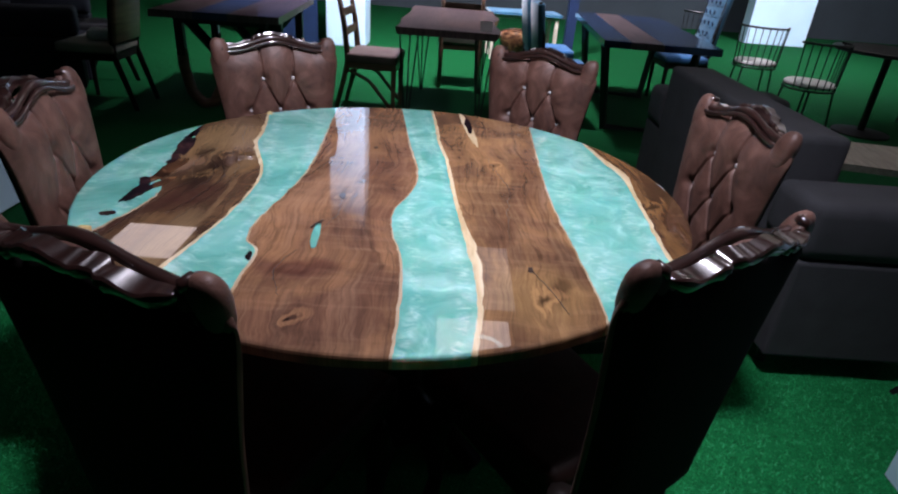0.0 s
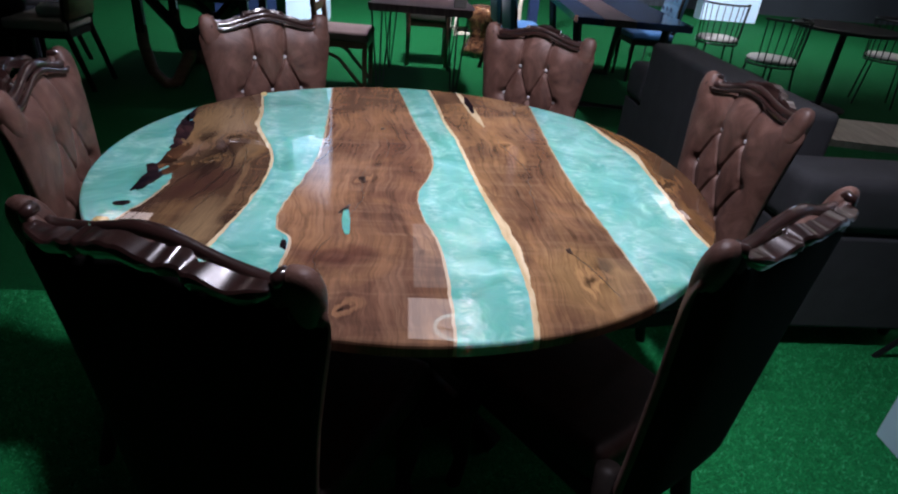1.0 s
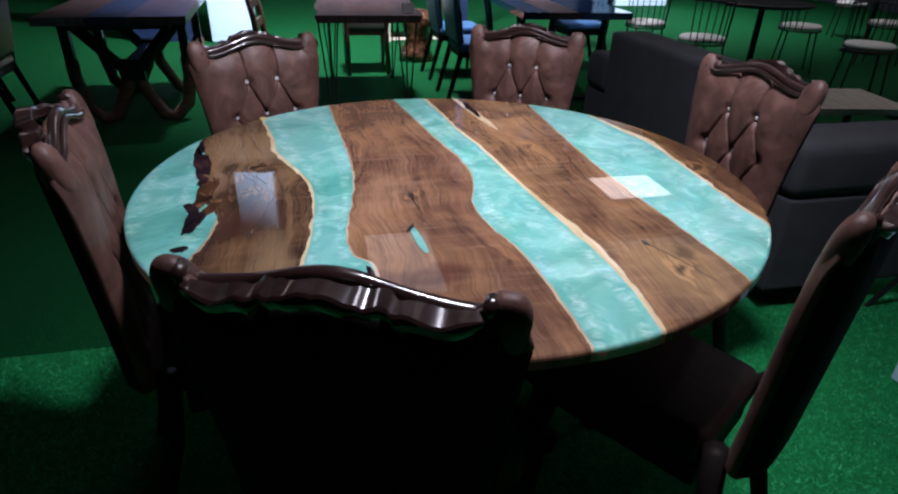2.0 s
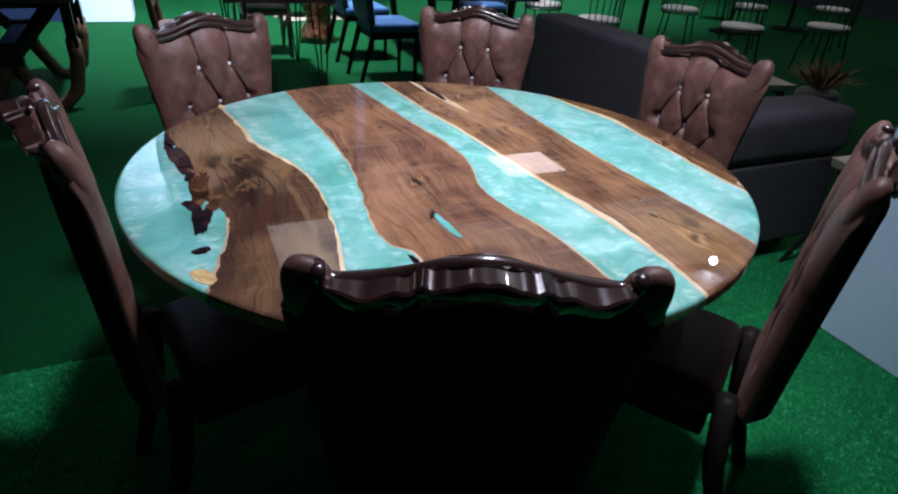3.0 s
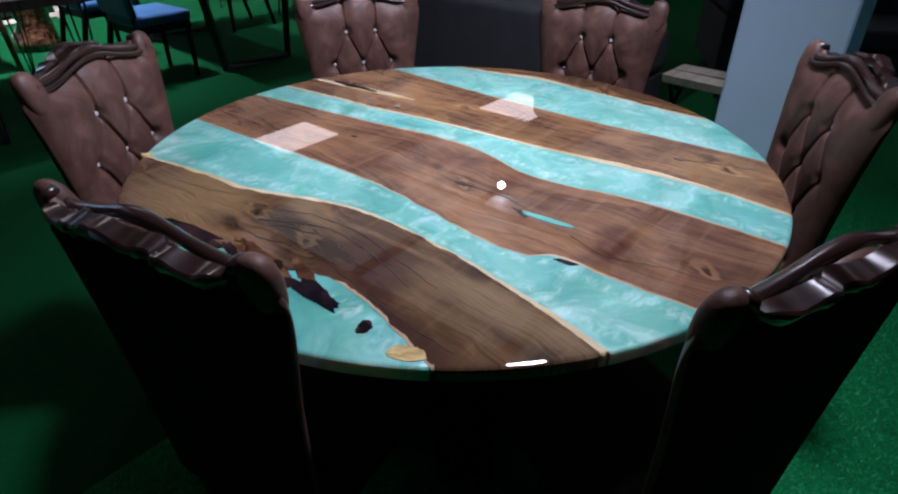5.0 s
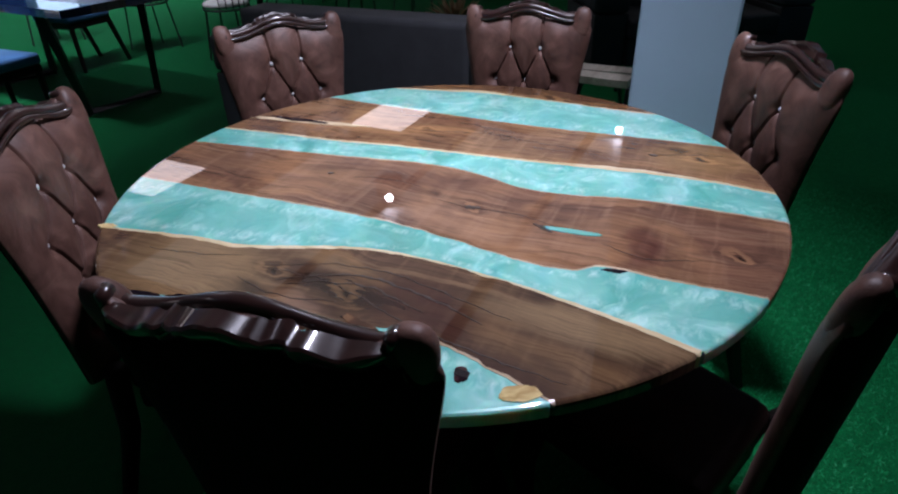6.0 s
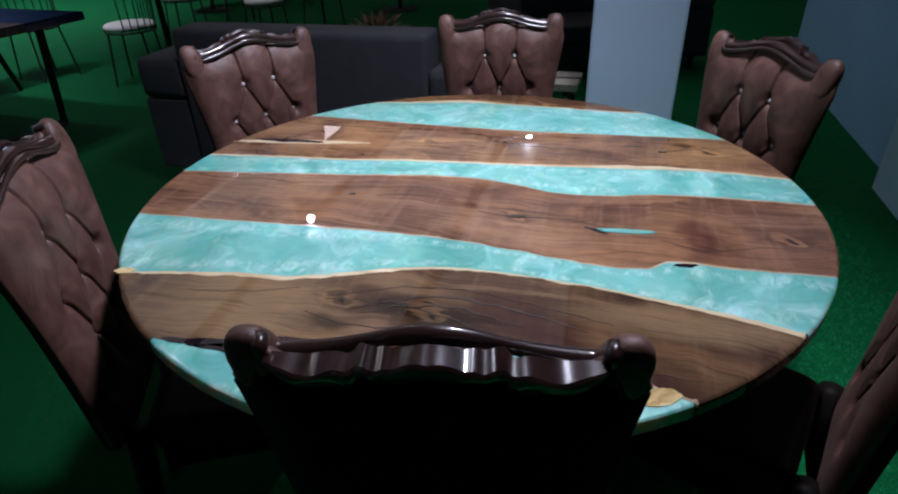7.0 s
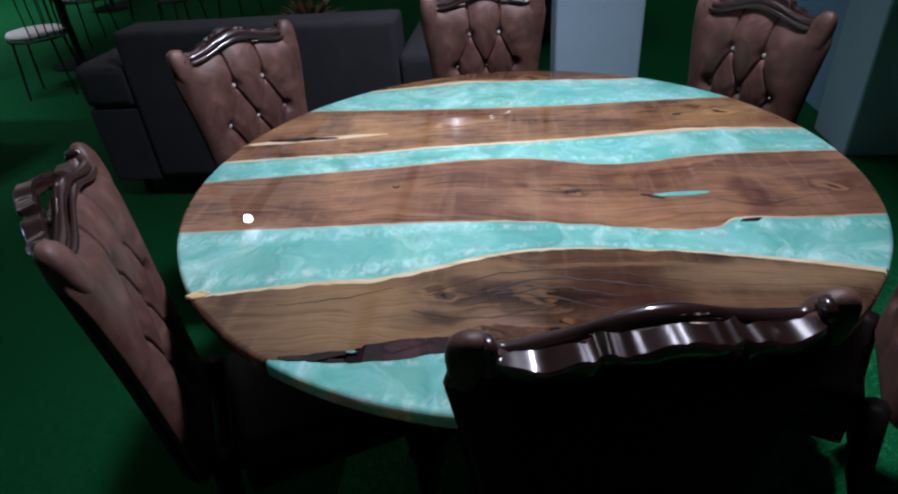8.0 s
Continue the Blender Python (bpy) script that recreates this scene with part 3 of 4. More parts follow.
def slab(low, high, z1=TOP, z0=TOP - THICK, y0=-R, y1=R):
    """A piece of the round top between two running edges, with a rounded rim."""
    rows = []
    a0, a1 = math.asin(max(-1, y0 / R)), math.asin(min(1, y1 / R))
    steps = 240
    for k in range(steps + 1):
        y = R * math.sin(a0 + (a1 - a0) * k / steps)
        c = math.sqrt(max(0.0, R * R - y * y))
        lo, hi = low(y) if low else -9, high(y) if high else 9
        l, lr = (-c, True) if lo < -c else (lo, False)
        h, hr = (c, True) if hi > c else (hi, False)
        if h - l > 0.0005:
            rows.append((y, l, lr, h, hr))
    bm = bmesh.new()
    tag = bm.verts.layers.float.new("across")
    deep = z1 - z0
    prof = ((0.008, 0.0), (0.0040, 0.0010), (0.0011, 0.0036), (0.0, 0.0080), (0.0, deep - 0.006), (0.006, deep))
    out = []
    for y, l, lr, h, hr in rows:
        e0, e1 = low(y) if low else -R, high(y) if high else R
        end = []
        for x, rim in ((l, lr), (h, hr)):
            end.append([])
            for inset, drop in prof:
                f = min(1.0, (R - inset) / max(0.01, math.hypot(x, y)))
                vert = bm.verts.new((x * f, y * f, z1 - drop))
                vert[tag] = (x - e0) / max(0.02, e1 - e0)
                end[-1].append(vert)
        out.append(end)
    last = len(prof) - 1
    for (a, b), (c, d) in zip(out, out[1:]):
        bm.faces.new((a[0], b[0], d[0], c[0]))
        bm.faces.new((a[last], c[last], d[last], b[last]))
        for p, q in ((a, c), (d, b)):
            for k in range(last):
                bm.faces.new((p[k], q[k], q[k + 1], p[k + 1]))
    for a, b in (out[0], out[-1]):
        for k in range(last):
            bm.faces.new((a[k], a[k + 1], b[k + 1], b[k]))
    bmesh.ops.remove_doubles(bm, verts=bm.verts, dist=0.00005)
    return bm


e_patch = edge(PATCH, 1, 0.005)
e1l, e1r = edge(R1L, 2, 0.003), edge(R1R, 3, 0.003)
e2l, e2r = edge(R2L, 4, 0.003), edge(R2R, 5, 0.003)
e3l, e3r = edge(R3L, 6, 0.002), edge(R3R, 7, 0.003)
s1l = edge(R1L, 2, 0.003, lambda y: -0.0088 - 0.004 * math.sin(y * 7) - wiggle(y, 31, 0.004))
s1r = edge(R1R, 3, 0.003, lambda y: 0.0045 + 0.002 * math.sin(y * 9) + wiggle(y, 32, 0.002))
s2l = edge(R2L, 4, 0.003, lambda y: -0.0042 - 0.002 * math.sin(y * 8) - wiggle(y, 33, 0.002))
s2r = edge(R2R, 5, 0.003, lambda y: 0.010 + 0.012 * math.exp(-((y + 0.38) / 0.13) ** 2) + wiggle(y, 34, 0.003))
s3l = edge(R3L, 6, 0.002, lambda y: -0.004 - wiggle(y, 35, 0.002))
s3r = edge(R3R, 7, 0.003, lambda y: 0.010 + 0.016 * math.exp(-((y - 0.22) / 0.12) ** 2) + wiggle(y, 36, 0.003))

table = thing("round_dining_table", (0, 0, 0), 0, "round glossy dining table of walnut slabs with turquoise resin rivers", "table")
part("wood_slab", slab(e_patch, s1l), WOOD_A, table, "dark figured wood slab")
part("wood_slab", slab(s1r, s2l), WOOD_B, table, "reddish brown wood slab with knots")
part("wood_slab", slab(s2r, s3l), WOOD_C, table, "amber brown wood slab")
part("wood_slab", slab(s3r, None), WOOD_D, table, "dark brown wood slab")
part("resin_river", slab(None, e_patch), RESIN, table, "pearly turquoise resin pool")
part("resin_river", slab(e1l, e1r), RESIN, table, "pearly turquoise resin river")
part("resin_river", slab(e2l, e2r), RESIN, table, "pearly turquoise resin river")
part("resin_river", slab(e3l, e3r), RESIN, table, "pearly turquoise resin river")
for lo, hi, mat in ((s1l, e1l, SAP), (e1r, s1r, SAP_THIN), (s2l, e2l, SAP_THIN), (e2r, s2r, SAP), (s3l, e3l, SAP_THIN), (e3r, s3r, SAP)):
    part("sapwood_edge", slab(lo, hi), mat, table, "pale live edge of the slab")
part("sapwood_edge", slab(lambda y: e_patch(y) - 0.001, lambda y: e_patch(y) + 0.004 + wiggle(y, 37, 0.003), TOP + 0.0008, TOP - 0.012, -0.455, -0.19), SAP_THIN, table, "pale live edge of the slab")


def inlay(name, x, y, a, b, turn, mat, label, seed, jag=0.25, lift=0.0012):
    """A thin irregular blot let into the top."""
    bm = bmesh.new()
    k = 72
    ring, up = [], []
    ct, st = math.cos(radians(turn)), math.sin(radians(turn))
    for i in range(k):
        t = 2 * math.pi * i / k
        s = 1 + jag * (noise.noise(Vector((math.cos(t) * 1.6, math.sin(t) * 1.6, seed))) + 0.45 * noise.noise(Vector((math.cos(t) * 5.5, math.sin(t) * 5.5, seed + 40))))
        px, py = a * s * math.cos(t), b * s * math.sin(t)
        q = (x + px * ct - py * st, y + px * st + py * ct)
        ring.append(bm.verts.new((*q, TOP - 0.004)))
        up.append(bm.verts.new((x + (q[0] - x) * 0.98, y + (q[1] - y) * 0.98, TOP + lift)))
    for i in range(k):
        bm.faces.new((ring[i], ring[(i + 1) % k], up[(i + 1) % k], up[i]))
    bm.faces.new(up)
    part(name, bm, mat, table, label)


inlay("resin_pocket", -0.138, -0.352, 0.0088, 0.062, 6, RESIN, "small turquoise resin pocket", 1)
inlay("knot", -0.147, -0.297, 0.005, 0.022, -25, CRACK, "", 2, 0.5)
inlay("knot", -0.120, -0.127, 0.008, 0.016, 10, CRACK, "", 3, 0.5)
inlay("knot", -0.086, 0.262, 0.005, 0.009, 0, CRACK, "", 4, 0.5)
inlay("sapwood_patch", 0.199, 0.53, 0.014, 0.190, 8, SAP, "pale oval inclusion in the slab", 5, 0.25)
inlay("dark_inclusion", 0.199, 0.575, 0.013, 0.085, 4, BARK, "", 6, 0.4, 0.0022)
inlay("knot", -0.596, -0.315, 0.016, 0.012, 20, BARK, "", 7)
inlay("sapwood_patch", -0.598, -0.405, 0.017, 0.029, 28, YELLOW, "yellow sapwood knot at the rim", 8, 0.20)
inlay("bark_inclusion", -0.621, 0.150, 0.019, 0.115, 11, BARK, "dark bark lobe in the resin", 9, 0.45)
inlay("bark_inclusion", -0.640, 0.285, 0.010, 0.050, 6, BARK, "dark bark lobe in the resin", 19, 0.5)
inlay("burl_lobe", -0.583, -0.035, 0.022, 0.085, -5, BURL, "golden brown burl lobe in the resin", 10, 0.55)
inlay("bark_inclusion", -0.590, -0.190, 0.018, 0.064, -3, BARK, "dark bark lobe in the resin", 11, 0.5, 0.0020)
inlay("bark_inclusion", -0.604, -0.125, 0.012, 0.030, 25, BARK, "", 12, 0.5, 0.0022)
inlay("bark_inclusion", -0.600, 0.035, 0.009, 0.030, -12, BARK, "", 16, 0.5, 0.0022)
inlay("burl_lobe", -0.560, -0.125, 0.012, 0.045, -18, BURL, "", 17, 0.4)
inlay("knot", 0.312, -0.44, 0.006, 0.011, 0, CRACK, "", 13, 0.5)
inlay("knot", -0.246, -0.458, 0.006, 0.020, 12, BARK, "", 14, 0.6)


def crack(knots, width, seed):
    """A thin dark crack along the grain: (y, x) knots."""
    bm = bmesh.new()
    y0, y1 = knots[0][0], knots[-1][0]
    n = max(12, int((y1 - y0) / 0.006))
    rows = []
    for i in range(n + 1):
        f = i / n
        y = y0 + (y1 - y0) * f
        x = curve(knots, y) + 0.007 * noise.noise(Vector((y * 28, seed, 0))) + 0.003 * noise.noise(Vector((y * 90, seed, 4)))
        w = 0.55 * width * math.sin(math.pi * min(0.99, max(0.01, f))) ** 0.5 * (0.55 + 0.9 * abs(noise.noise(Vector((y * 40, seed, 8)))))
        rows.append([bm.verts.new(c) for c in ((x - w, y, TOP - 0.003), (x - w, y, TOP + 0.0007), (x + w, y, TOP + 0.0007), (x + w, y, TOP - 0.003))])
    for p, q in zip(rows, rows[1:]):
        for k in range(3):
            bm.faces.new((p[k], p[k + 1], q[k + 1], q[k]))
    part("crack", bm, CRACK, table)


inlay("sapwood_patch", -0.489, 0.552, 0.011, 0.017, 20, YELLOW, "yellow sapwood knot at the rim", 23, 0.4)

crack([(-0.46, -0.556), (-0.34, -0.548), (-0.17, -0.521), (-0.08, -0.494), (0.02, -0.475), (0.14, -0.486)], 0.0030, 1)
crack([(-0.30, -0.480), (-0.20, -0.452), (-0.10, -0.437), (-0.02, -0.446), (0.09, -0.505)], 0.0060, 11)
crack([(-0.20, -0.492), (-0.10, -0.465), (-0.01, -0.474), (0.07, -0.512)], 0.0048, 12)
crack([(-0.34, -0.452), (-0.20, -0.425), (-0.08, -0.410), (0.03, -0.428), (0.13, -0.476)], 0.0030, 13)
crack([(-0.05, -0.520), (0.05, -0.545), (0.16, -0.530)], 0.0025, 2)
crack([(-0.32, 0.279), (-0.15, 0.286), (0.0, 0.299), (0.17, 0.260), (0.26, 0.252)], 0.0018, 3)
crack([(-0.32, -0.132), (-0.234, -0.112), (-0.13, -0.122), (-0.04, -0.112)], 0.0020, 4)
crack([(-0.60, -0.150), (-0.50, -0.185), (-0.42, -0.160)], 0.0018, 5)
crack([(-0.60, 0.365), (-0.52, 0.345), (-0.44, 0.312)], 0.0020, 6)
crack([(0.02, -0.070), (0.10, -0.062), (0.20, -0.080)], 0.0014, 7)
crack([(0.20, -0.465), (0.30, -0.500), (0.40, -0.515)], 0.0018, 8)

part("pedestal", lathe([(0.20, 0.0), (0.22, 0.03), (0.20, 0.06), (0.10, 0.10), (0.075, 0.2), (0.09, 0.42), (0.07, 0.55), (0.12, 0.64), (0.26, 0.68), (0.26, TOP - THICK - 0.002)], 28), LEGWOOD, table, "black turned pedestal base", True)
for k in range(4):
    a = math.pi / 4 + k * math.pi / 2
    part("foot", tube([(0.1 * math.cos(a), 0.1 * math.sin(a), 0.10), (0.25 * math.cos(a), 0.25 * math.sin(a), 0.07), (0.38 * math.cos(a), 0.38 * math.sin(a), 0.03)], [0.035, 0.03, 0.028], 8), LEGWOOD, table, smooth=True)

# ---- upholstered chairs ----


def gauss(d, s):
    return math.exp(-(d / s) ** 2)


def seg_dist(px, pz, a, b):
    ax, az = a
    bx, bz = b
    dx, dz = bx - ax, bz - az
    t = max(0, min(1, ((px - ax) * dx + (pz - az) * dz) / (dx * dx + dz * dz)))
    return math.hypot(px - ax - t * dx, pz - az - t * dz)


def top_line(x):
    """The height of the backrest's upper edge: a rise in the middle, valleys, and round ears."""
    a = abs(x)
    if a < 0.145:
        return 0.945 + 0.031 * (0.5 + 0.5 * math.cos(math.pi * a / 0.145))
    return 0.945 + 0.020 * math.sin(min(1, (a - 0.145) / 0.044) * math.pi / 2) ** 1.4 - 0.050 * max(0, (a - 0.186) / 0.040) ** 2.0


def half_width(z):
    return curve([(0.40, 0.172), (0.55, 0.178), (0.70, 0.190), (0.80, 0.204), (0.88, 0.217), (0.94, 0.224), (1.0, 0.227)], z)


def lean(z):
    """How far the front of the backrest lies outward at a height."""
    return (z - 0.85) * 0.07 + 0.14 * max(0, z - 0.90) ** 1.2


TUFTS = [(0.052, 0.852), (-0.052, 0.852), (0.104, 0.743), (0.0, 0.743), (-0.104, 0.743), (0.052, 0.634), (-0.052, 0.634), (0.104, 0.53), (0.0, 0.53), (-0.104, 0.53)]
CREASES = [((0.052, 0.852), (0.060, 1.0)), ((-0.052, 0.852), (-0.060, 1.0))]
for row in ((0, 2), (0, 3), (1, 3), (1, 4), (2, 5), (3, 5), (3, 6), (4, 6), (5, 7), (5, 8), (6, 8), (6, 9)):
    CREASES.append((TUFTS[row[0]], TUFTS[row[1]]))


def front(x, z, u=0.0, v=0.0):
    d = min(seg_dist(x, z, a, b) for a, b in CREASES)
    b = min(math.hypot(x - p, z - q) for p, q in TUFTS)
    y = lean(z) - 0.014 + 0.0105 * gauss(d, 0.0030) + 0.0080 * gauss(d, 0.024) + 0.012 * gauss(b, 0.016)
    return y + 0.024 * abs(u) ** 9 + 0.034 * max(0, v) ** 14 * (1 - 0.75 * abs(u) ** 4)


def backrest_mesh(cover=False):
    """The tufted cushion; with cover, the plain cloth that closes its back."""
    bm = bmesh.new()
    nu, nv, zb = (24, 24, 0.425) if cover else (190, 150, 0.42)

    def at(i, j):
        u, v = -1 + 2 * i / nu, j / nv
        z = zb + v * (top_line(u * 0.226) - zb)
        return u, v, u * half_width(z), z

    def rear(u, v, x, z):
        rim = max(abs(u) ** 10, v ** 18)
        ear = 0 if cover else gauss(abs(u) - 0.87, 0.10) * v ** 12
        return x * 0.87, lean(z) + 0.050 - 0.016 * rim + 0.008 * (1 - u * u), z - 0.005 * rim + 0.012 * ear
    f, k = [], []
    for i in range(nu + 1):
        fr, kr = [], []
        for j in range(nv + 1):
            u, v, x, z = at(i, j)
            if cover:
                p = rear(u, v, x, z)
                low = 0.006 * v ** 20
                fr.append(bm.verts.new((x * 0.95 + 0.0098 * u ** 5, lean(z) + 0.021, z - low)))
                kr.append(bm.verts.new((p[0] * 1.01, p[1] + 0.003, p[2] - low)))
            else:
                fr.append(bm.verts.new((x, front(x, z, u, v), z)))
                kr.append(bm.verts.new(rear(u, v, x, z)))
        f.append(fr)
        k.append(kr)
    for i in range(nu):
        for j in range(nv):
            bm.faces.new((f[i][j], f[i + 1][j], f[i + 1][j + 1], f[i][j + 1]))
            bm.faces.new((k[i][j], k[i][j + 1], k[i + 1][j + 1], k[i + 1][j]))
    ring = [(i, 0) for i in range(nu)] + [(nu, j) for j in range(nv)] + [(i, nv) for i in range(nu, 0, -1)] + [(0, j) for j in range(nv, 0, -1)]
    rim = []
    for i, j in ring:
        p, q = f[i][j].co, k[i][j].co
        u, v = -1 + 2 * i / nu, j / nv
        swell = 0.0 if cover else 0.009
        rim.append(bm.verts.new(((p.x + q.x) / 2 + swell * u ** 5, (p.y + q.y) / 2, (p.z + q.z) / 2 + swell * v ** 9)))
    m = len(ring)
    for n, (a, b) in enumerate(ring):
        c, d = ring[(n + 1) % m]
        bm.faces.new((f[a][b], rim[n], rim[(n + 1) % m], f[c][d]))
        bm.faces.new((rim[n], k[a][b], k[c][d], rim[(n + 1) % m]))
    return bm


def ear_mesh(s):
    """A round padded lobe at the upper corner of the back."""
    bm = bmesh.new()
    bmesh.ops.create_uvsphere(bm, u_segments=24, v_segments=14, radius=1.0)
    for v in bm.verts:
        x, y, z = (math.copysign(abs(c) ** 0.82, c) for c in v.co)
        v.co = (x * 0.031 + s * (0.185 + 0.006 * z), y * 0.022 + lean(0.935) + 0.016 + 0.010 * z, z * 0.054 + 0.934)
    return bm


CREST_WIDE = 1.09


def rail_line(x):
    """The top of the rear rail: (outward, up)."""
    a = abs(x)
    e = min(1.0, a / 0.180)
    z = 0.968 + 0.027 * (0.5 + 0.5 * math.cos(math.pi * e))
    z += 0.0008 * math.cos(a * 120) + 0.007 * gauss(a, 0.036) + 0.005 * gauss(a - 0.062, 0.009) - 0.004 * gauss(a - 0.078, 0.008) - 0.005 * gauss(a - 0.12, 0.03) + 0.003 * gauss(a - 0.042, 0.006)
    return 0.075 - 0.028 * e ** 2.0 - 0.004 * gauss(a - 0.070, 0.008), z


def rail_mesh():
    """The rear rail: a wavy bar with a broad sloping top face and crisp arrises."""
    bm = bmesh.new()
    n = 96
    prof = []
    for i in range(n + 1):
        x = -0.168 + 0.336 * i / n
        y, z = rail_line(x)
        a = abs(x)
        y += 0.005 * math.cos(min(1, a / 0.066) * math.pi / 2) - 0.004 * math.sin(math.pi * min(1, max(0, (a - 0.074) / 0.080))) - 0.005 * gauss(a - 0.070, 0.005)
        roll = 0.003 * gauss(a - 0.070, 0.006) - 0.003 * gauss(a - 0.115, 0.018)
        tilt = 0.0035 * math.sin(a * 95) - 0.004 * gauss(a - 0.070, 0.006)
        end = 1 - 0.55 * min(1, max(0, (a - 0.132) / 0.036)) ** 2
        prof.append([(x, y + p * end, z + q * end) for p, q in ((-0.0150, -0.022), (-0.0145, -0.006), (-0.0110, 0.0), (0.0135, -0.0045 + tilt), (0.0165, -0.008 + tilt), (0.0165, -0.013 - roll), (0.012, -0.017 - roll), (0.011, -0.021 - roll), (0.008, -0.027), (-0.010, -0.027))])
    rows = [[bm.verts.new(c) for c in p] for p in prof]
    m = len(rows[0])
    for p, q in zip(rows, rows[1:]):
        for k in range(m):
            bm.faces.new((p[k], q[k], q[(k + 1) % m], p[(k + 1) % m]))
        for k in range(m):
            bm.edges.get((p[k], q[k])).smooth = False
    bm.faces.new(rows[0])
    bm.faces.new(list(reversed(rows[-1])))
    return bm


def moulding_mesh(out, up, radius):
    pts, rl = [], []
    n = 60
    for i in range(n + 1):
        x = -0.160 + 0.320 * i / n
        z = top_line(x)
        pts.append((x * CREST_WIDE, lean(z) + out, z + up))
        rl.append(radius * (1 + 0.15 * math.cos(x * 50)))
    return tube(pts, rl, 10)


def dining_chair():
    t = thing("dining_chair", (0, 0, 0), 0, "brown velvet dining chair with tufted back and carved crest", "chair", "chairs round the table")
    back = part("backrest", backrest_mesh(), VELVET, t, "tufted brown velvet back", True)
    # reaches half round the sides to paint their shade
    part("back_cover", backrest_mesh(True), BACK_CLOTH, t, "dark plain back cloth, carried round the sides as painted shade", True)
    crest = part("crest_rail", rail_mesh(), CREST, t, "carved glossy dark wooden crest", True)
    part("crest_moulding", moulding_mesh(0.018, 0.009, 0.0100), CREST, crest, smooth=True)
    part("crest_bead", moulding_mesh(0.005, -0.002, 0.0060), CREST, crest, smooth=True)
    for s in (-1, 1):
        y, z = rail_line(0.069)
        part("crest_strut", tube([(s * 0.069, lean(0.94) + 0.030, top_line(0.069) - 0.012), (s * 0.069, y - 0.002, z - 0.012)], 0.008, 8), CREST, crest, smooth=True)
        part("ear", ear_mesh(s), VELVET, back, "rounded velvet corner", True)
        q = top_line(0.160)
        bm = tube([(s * (0.166 * CREST_WIDE - 0.25 * a), lean(q) + a, q + b) for a, b in ((-0.002, -0.004), (0.003, 0.003), (0.012, 0.012), (0.026, 0.024), (0.036, 0.022), (0.040, 0.012))], [0.004, 0.007, 0.008, 0.010, 0.009, 0.004], 10)
        part("crest_scroll", bm, CREST, crest, smooth=True)
    for x, z in TUFTS[:5]:
        part("button", lathe([(0.003, -0.004), (0.0070, 0.0), (0.0062, 0.004), (0.0025, 0.006)], 10).copy(), CRYSTAL, back, "crystal button").matrix_local = pose(x, front(x, z) - 0.006, z, 90, 0, 0)
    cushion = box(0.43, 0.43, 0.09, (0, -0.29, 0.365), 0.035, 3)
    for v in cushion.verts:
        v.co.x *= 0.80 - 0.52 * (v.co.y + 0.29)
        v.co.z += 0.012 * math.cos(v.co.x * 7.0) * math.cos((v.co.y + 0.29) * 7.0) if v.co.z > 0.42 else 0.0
    # seat takes the darkened velvet, painted as if in table shade
    part("seat", cushion, SEAT_VELVET, t, "padded brown velvet seat, colour darkened for the shade under the table", True)
    part("seat_frame", box(0.28, 0.41, 0.06, (0, -0.29, 0.304), 0.01), LEGWOOD, t)
    for s in (-1, 1):
        part("front_leg", tube([(s * 0.150, -0.445, 0.33), (s * 0.165, -0.460, 0.24), (s * 0.155, -0.450, 0.10), (s * 0.160, -0.465, 0.0)], [0.032, 0.034, 0.018, 0.022], 10), LEGWOOD, t, smooth=True)
        part("rear_leg", tube([(s * 0.145, -0.06, 0.44), (s * 0.15, -0.04, 0.25), (s * 0.165, 0.03, 0.0)], [0.026, 0.024, 0.018], 8), LEGWOOD, t, smooth=True)
    return t


chair = dining_chair()
SEATS = [(-0.770, -0.148, 190.8), (-0.486, 0.674, 117.5), (0.450, 0.796, 57.5), (0.890, 0.101, 9.6), (0.538, -0.670, 304.0), (-0.302, -0.810, 248.5)]
chair.matrix_world = pose(SEATS[0][0], SEATS[0][1], 0, 0, 0, SEATS[0][2] - 90)
for x, y, a in SEATS[1:]:
    copy_thing(chair, pose(x, y, 0, 0, 0, a - 90))

# ---- sofa beside the table ----


def sofa(x, y, turn, length, label, fabric=SOFA, depth=0.85):
    """A low sofa: the back lies along local x, at y = 0; it faces -y."""
    t = thing("sofa", (x, y, 0), turn, label, "sofa")
    arm = 0.265
    part("backrest", box(length - 2 * arm + 0.01, 0.22, 0.71, (0, -0.11, 0.12), 0.03, 3), fabric, t, "upright padded back", True)
    for s in (-1, 1):
        part("armrest", box(arm, depth - 0.04, 0.20, (s * (length - arm) / 2, -depth / 2 + 0.02, 0.485), 0.045, 3), fabric, t, "", True)
        part("arm_base", box(arm - 0.01, depth - 0.06, 0.38, (s * (length - arm) / 2, -depth / 2 + 0.02, 0.10), 0.012), fabric, t)
    part("seat_base", box(length - 2 * arm, depth - 0.26, 0.20, (0, -depth / 2 - 0.10, 0.10), 0.02), fabric, t)
    w = (length - 2 * arm) / 2
    for s in (-1, 1):
        part("seat_cushion", box(w - 0.01, depth - 0.24, 0.14, (s * w / 2, -depth / 2 - 0.12, 0.30), 0.04, 3), fabric, t, "", True)
        for q in (-0.08, -depth + 0.1):
            part("foot", lathe([(0.018, 0), (0.025, 0.1)], 10, (s * (length / 2 - 0.12), q, 0)), BLACK_METAL, t)
    return t


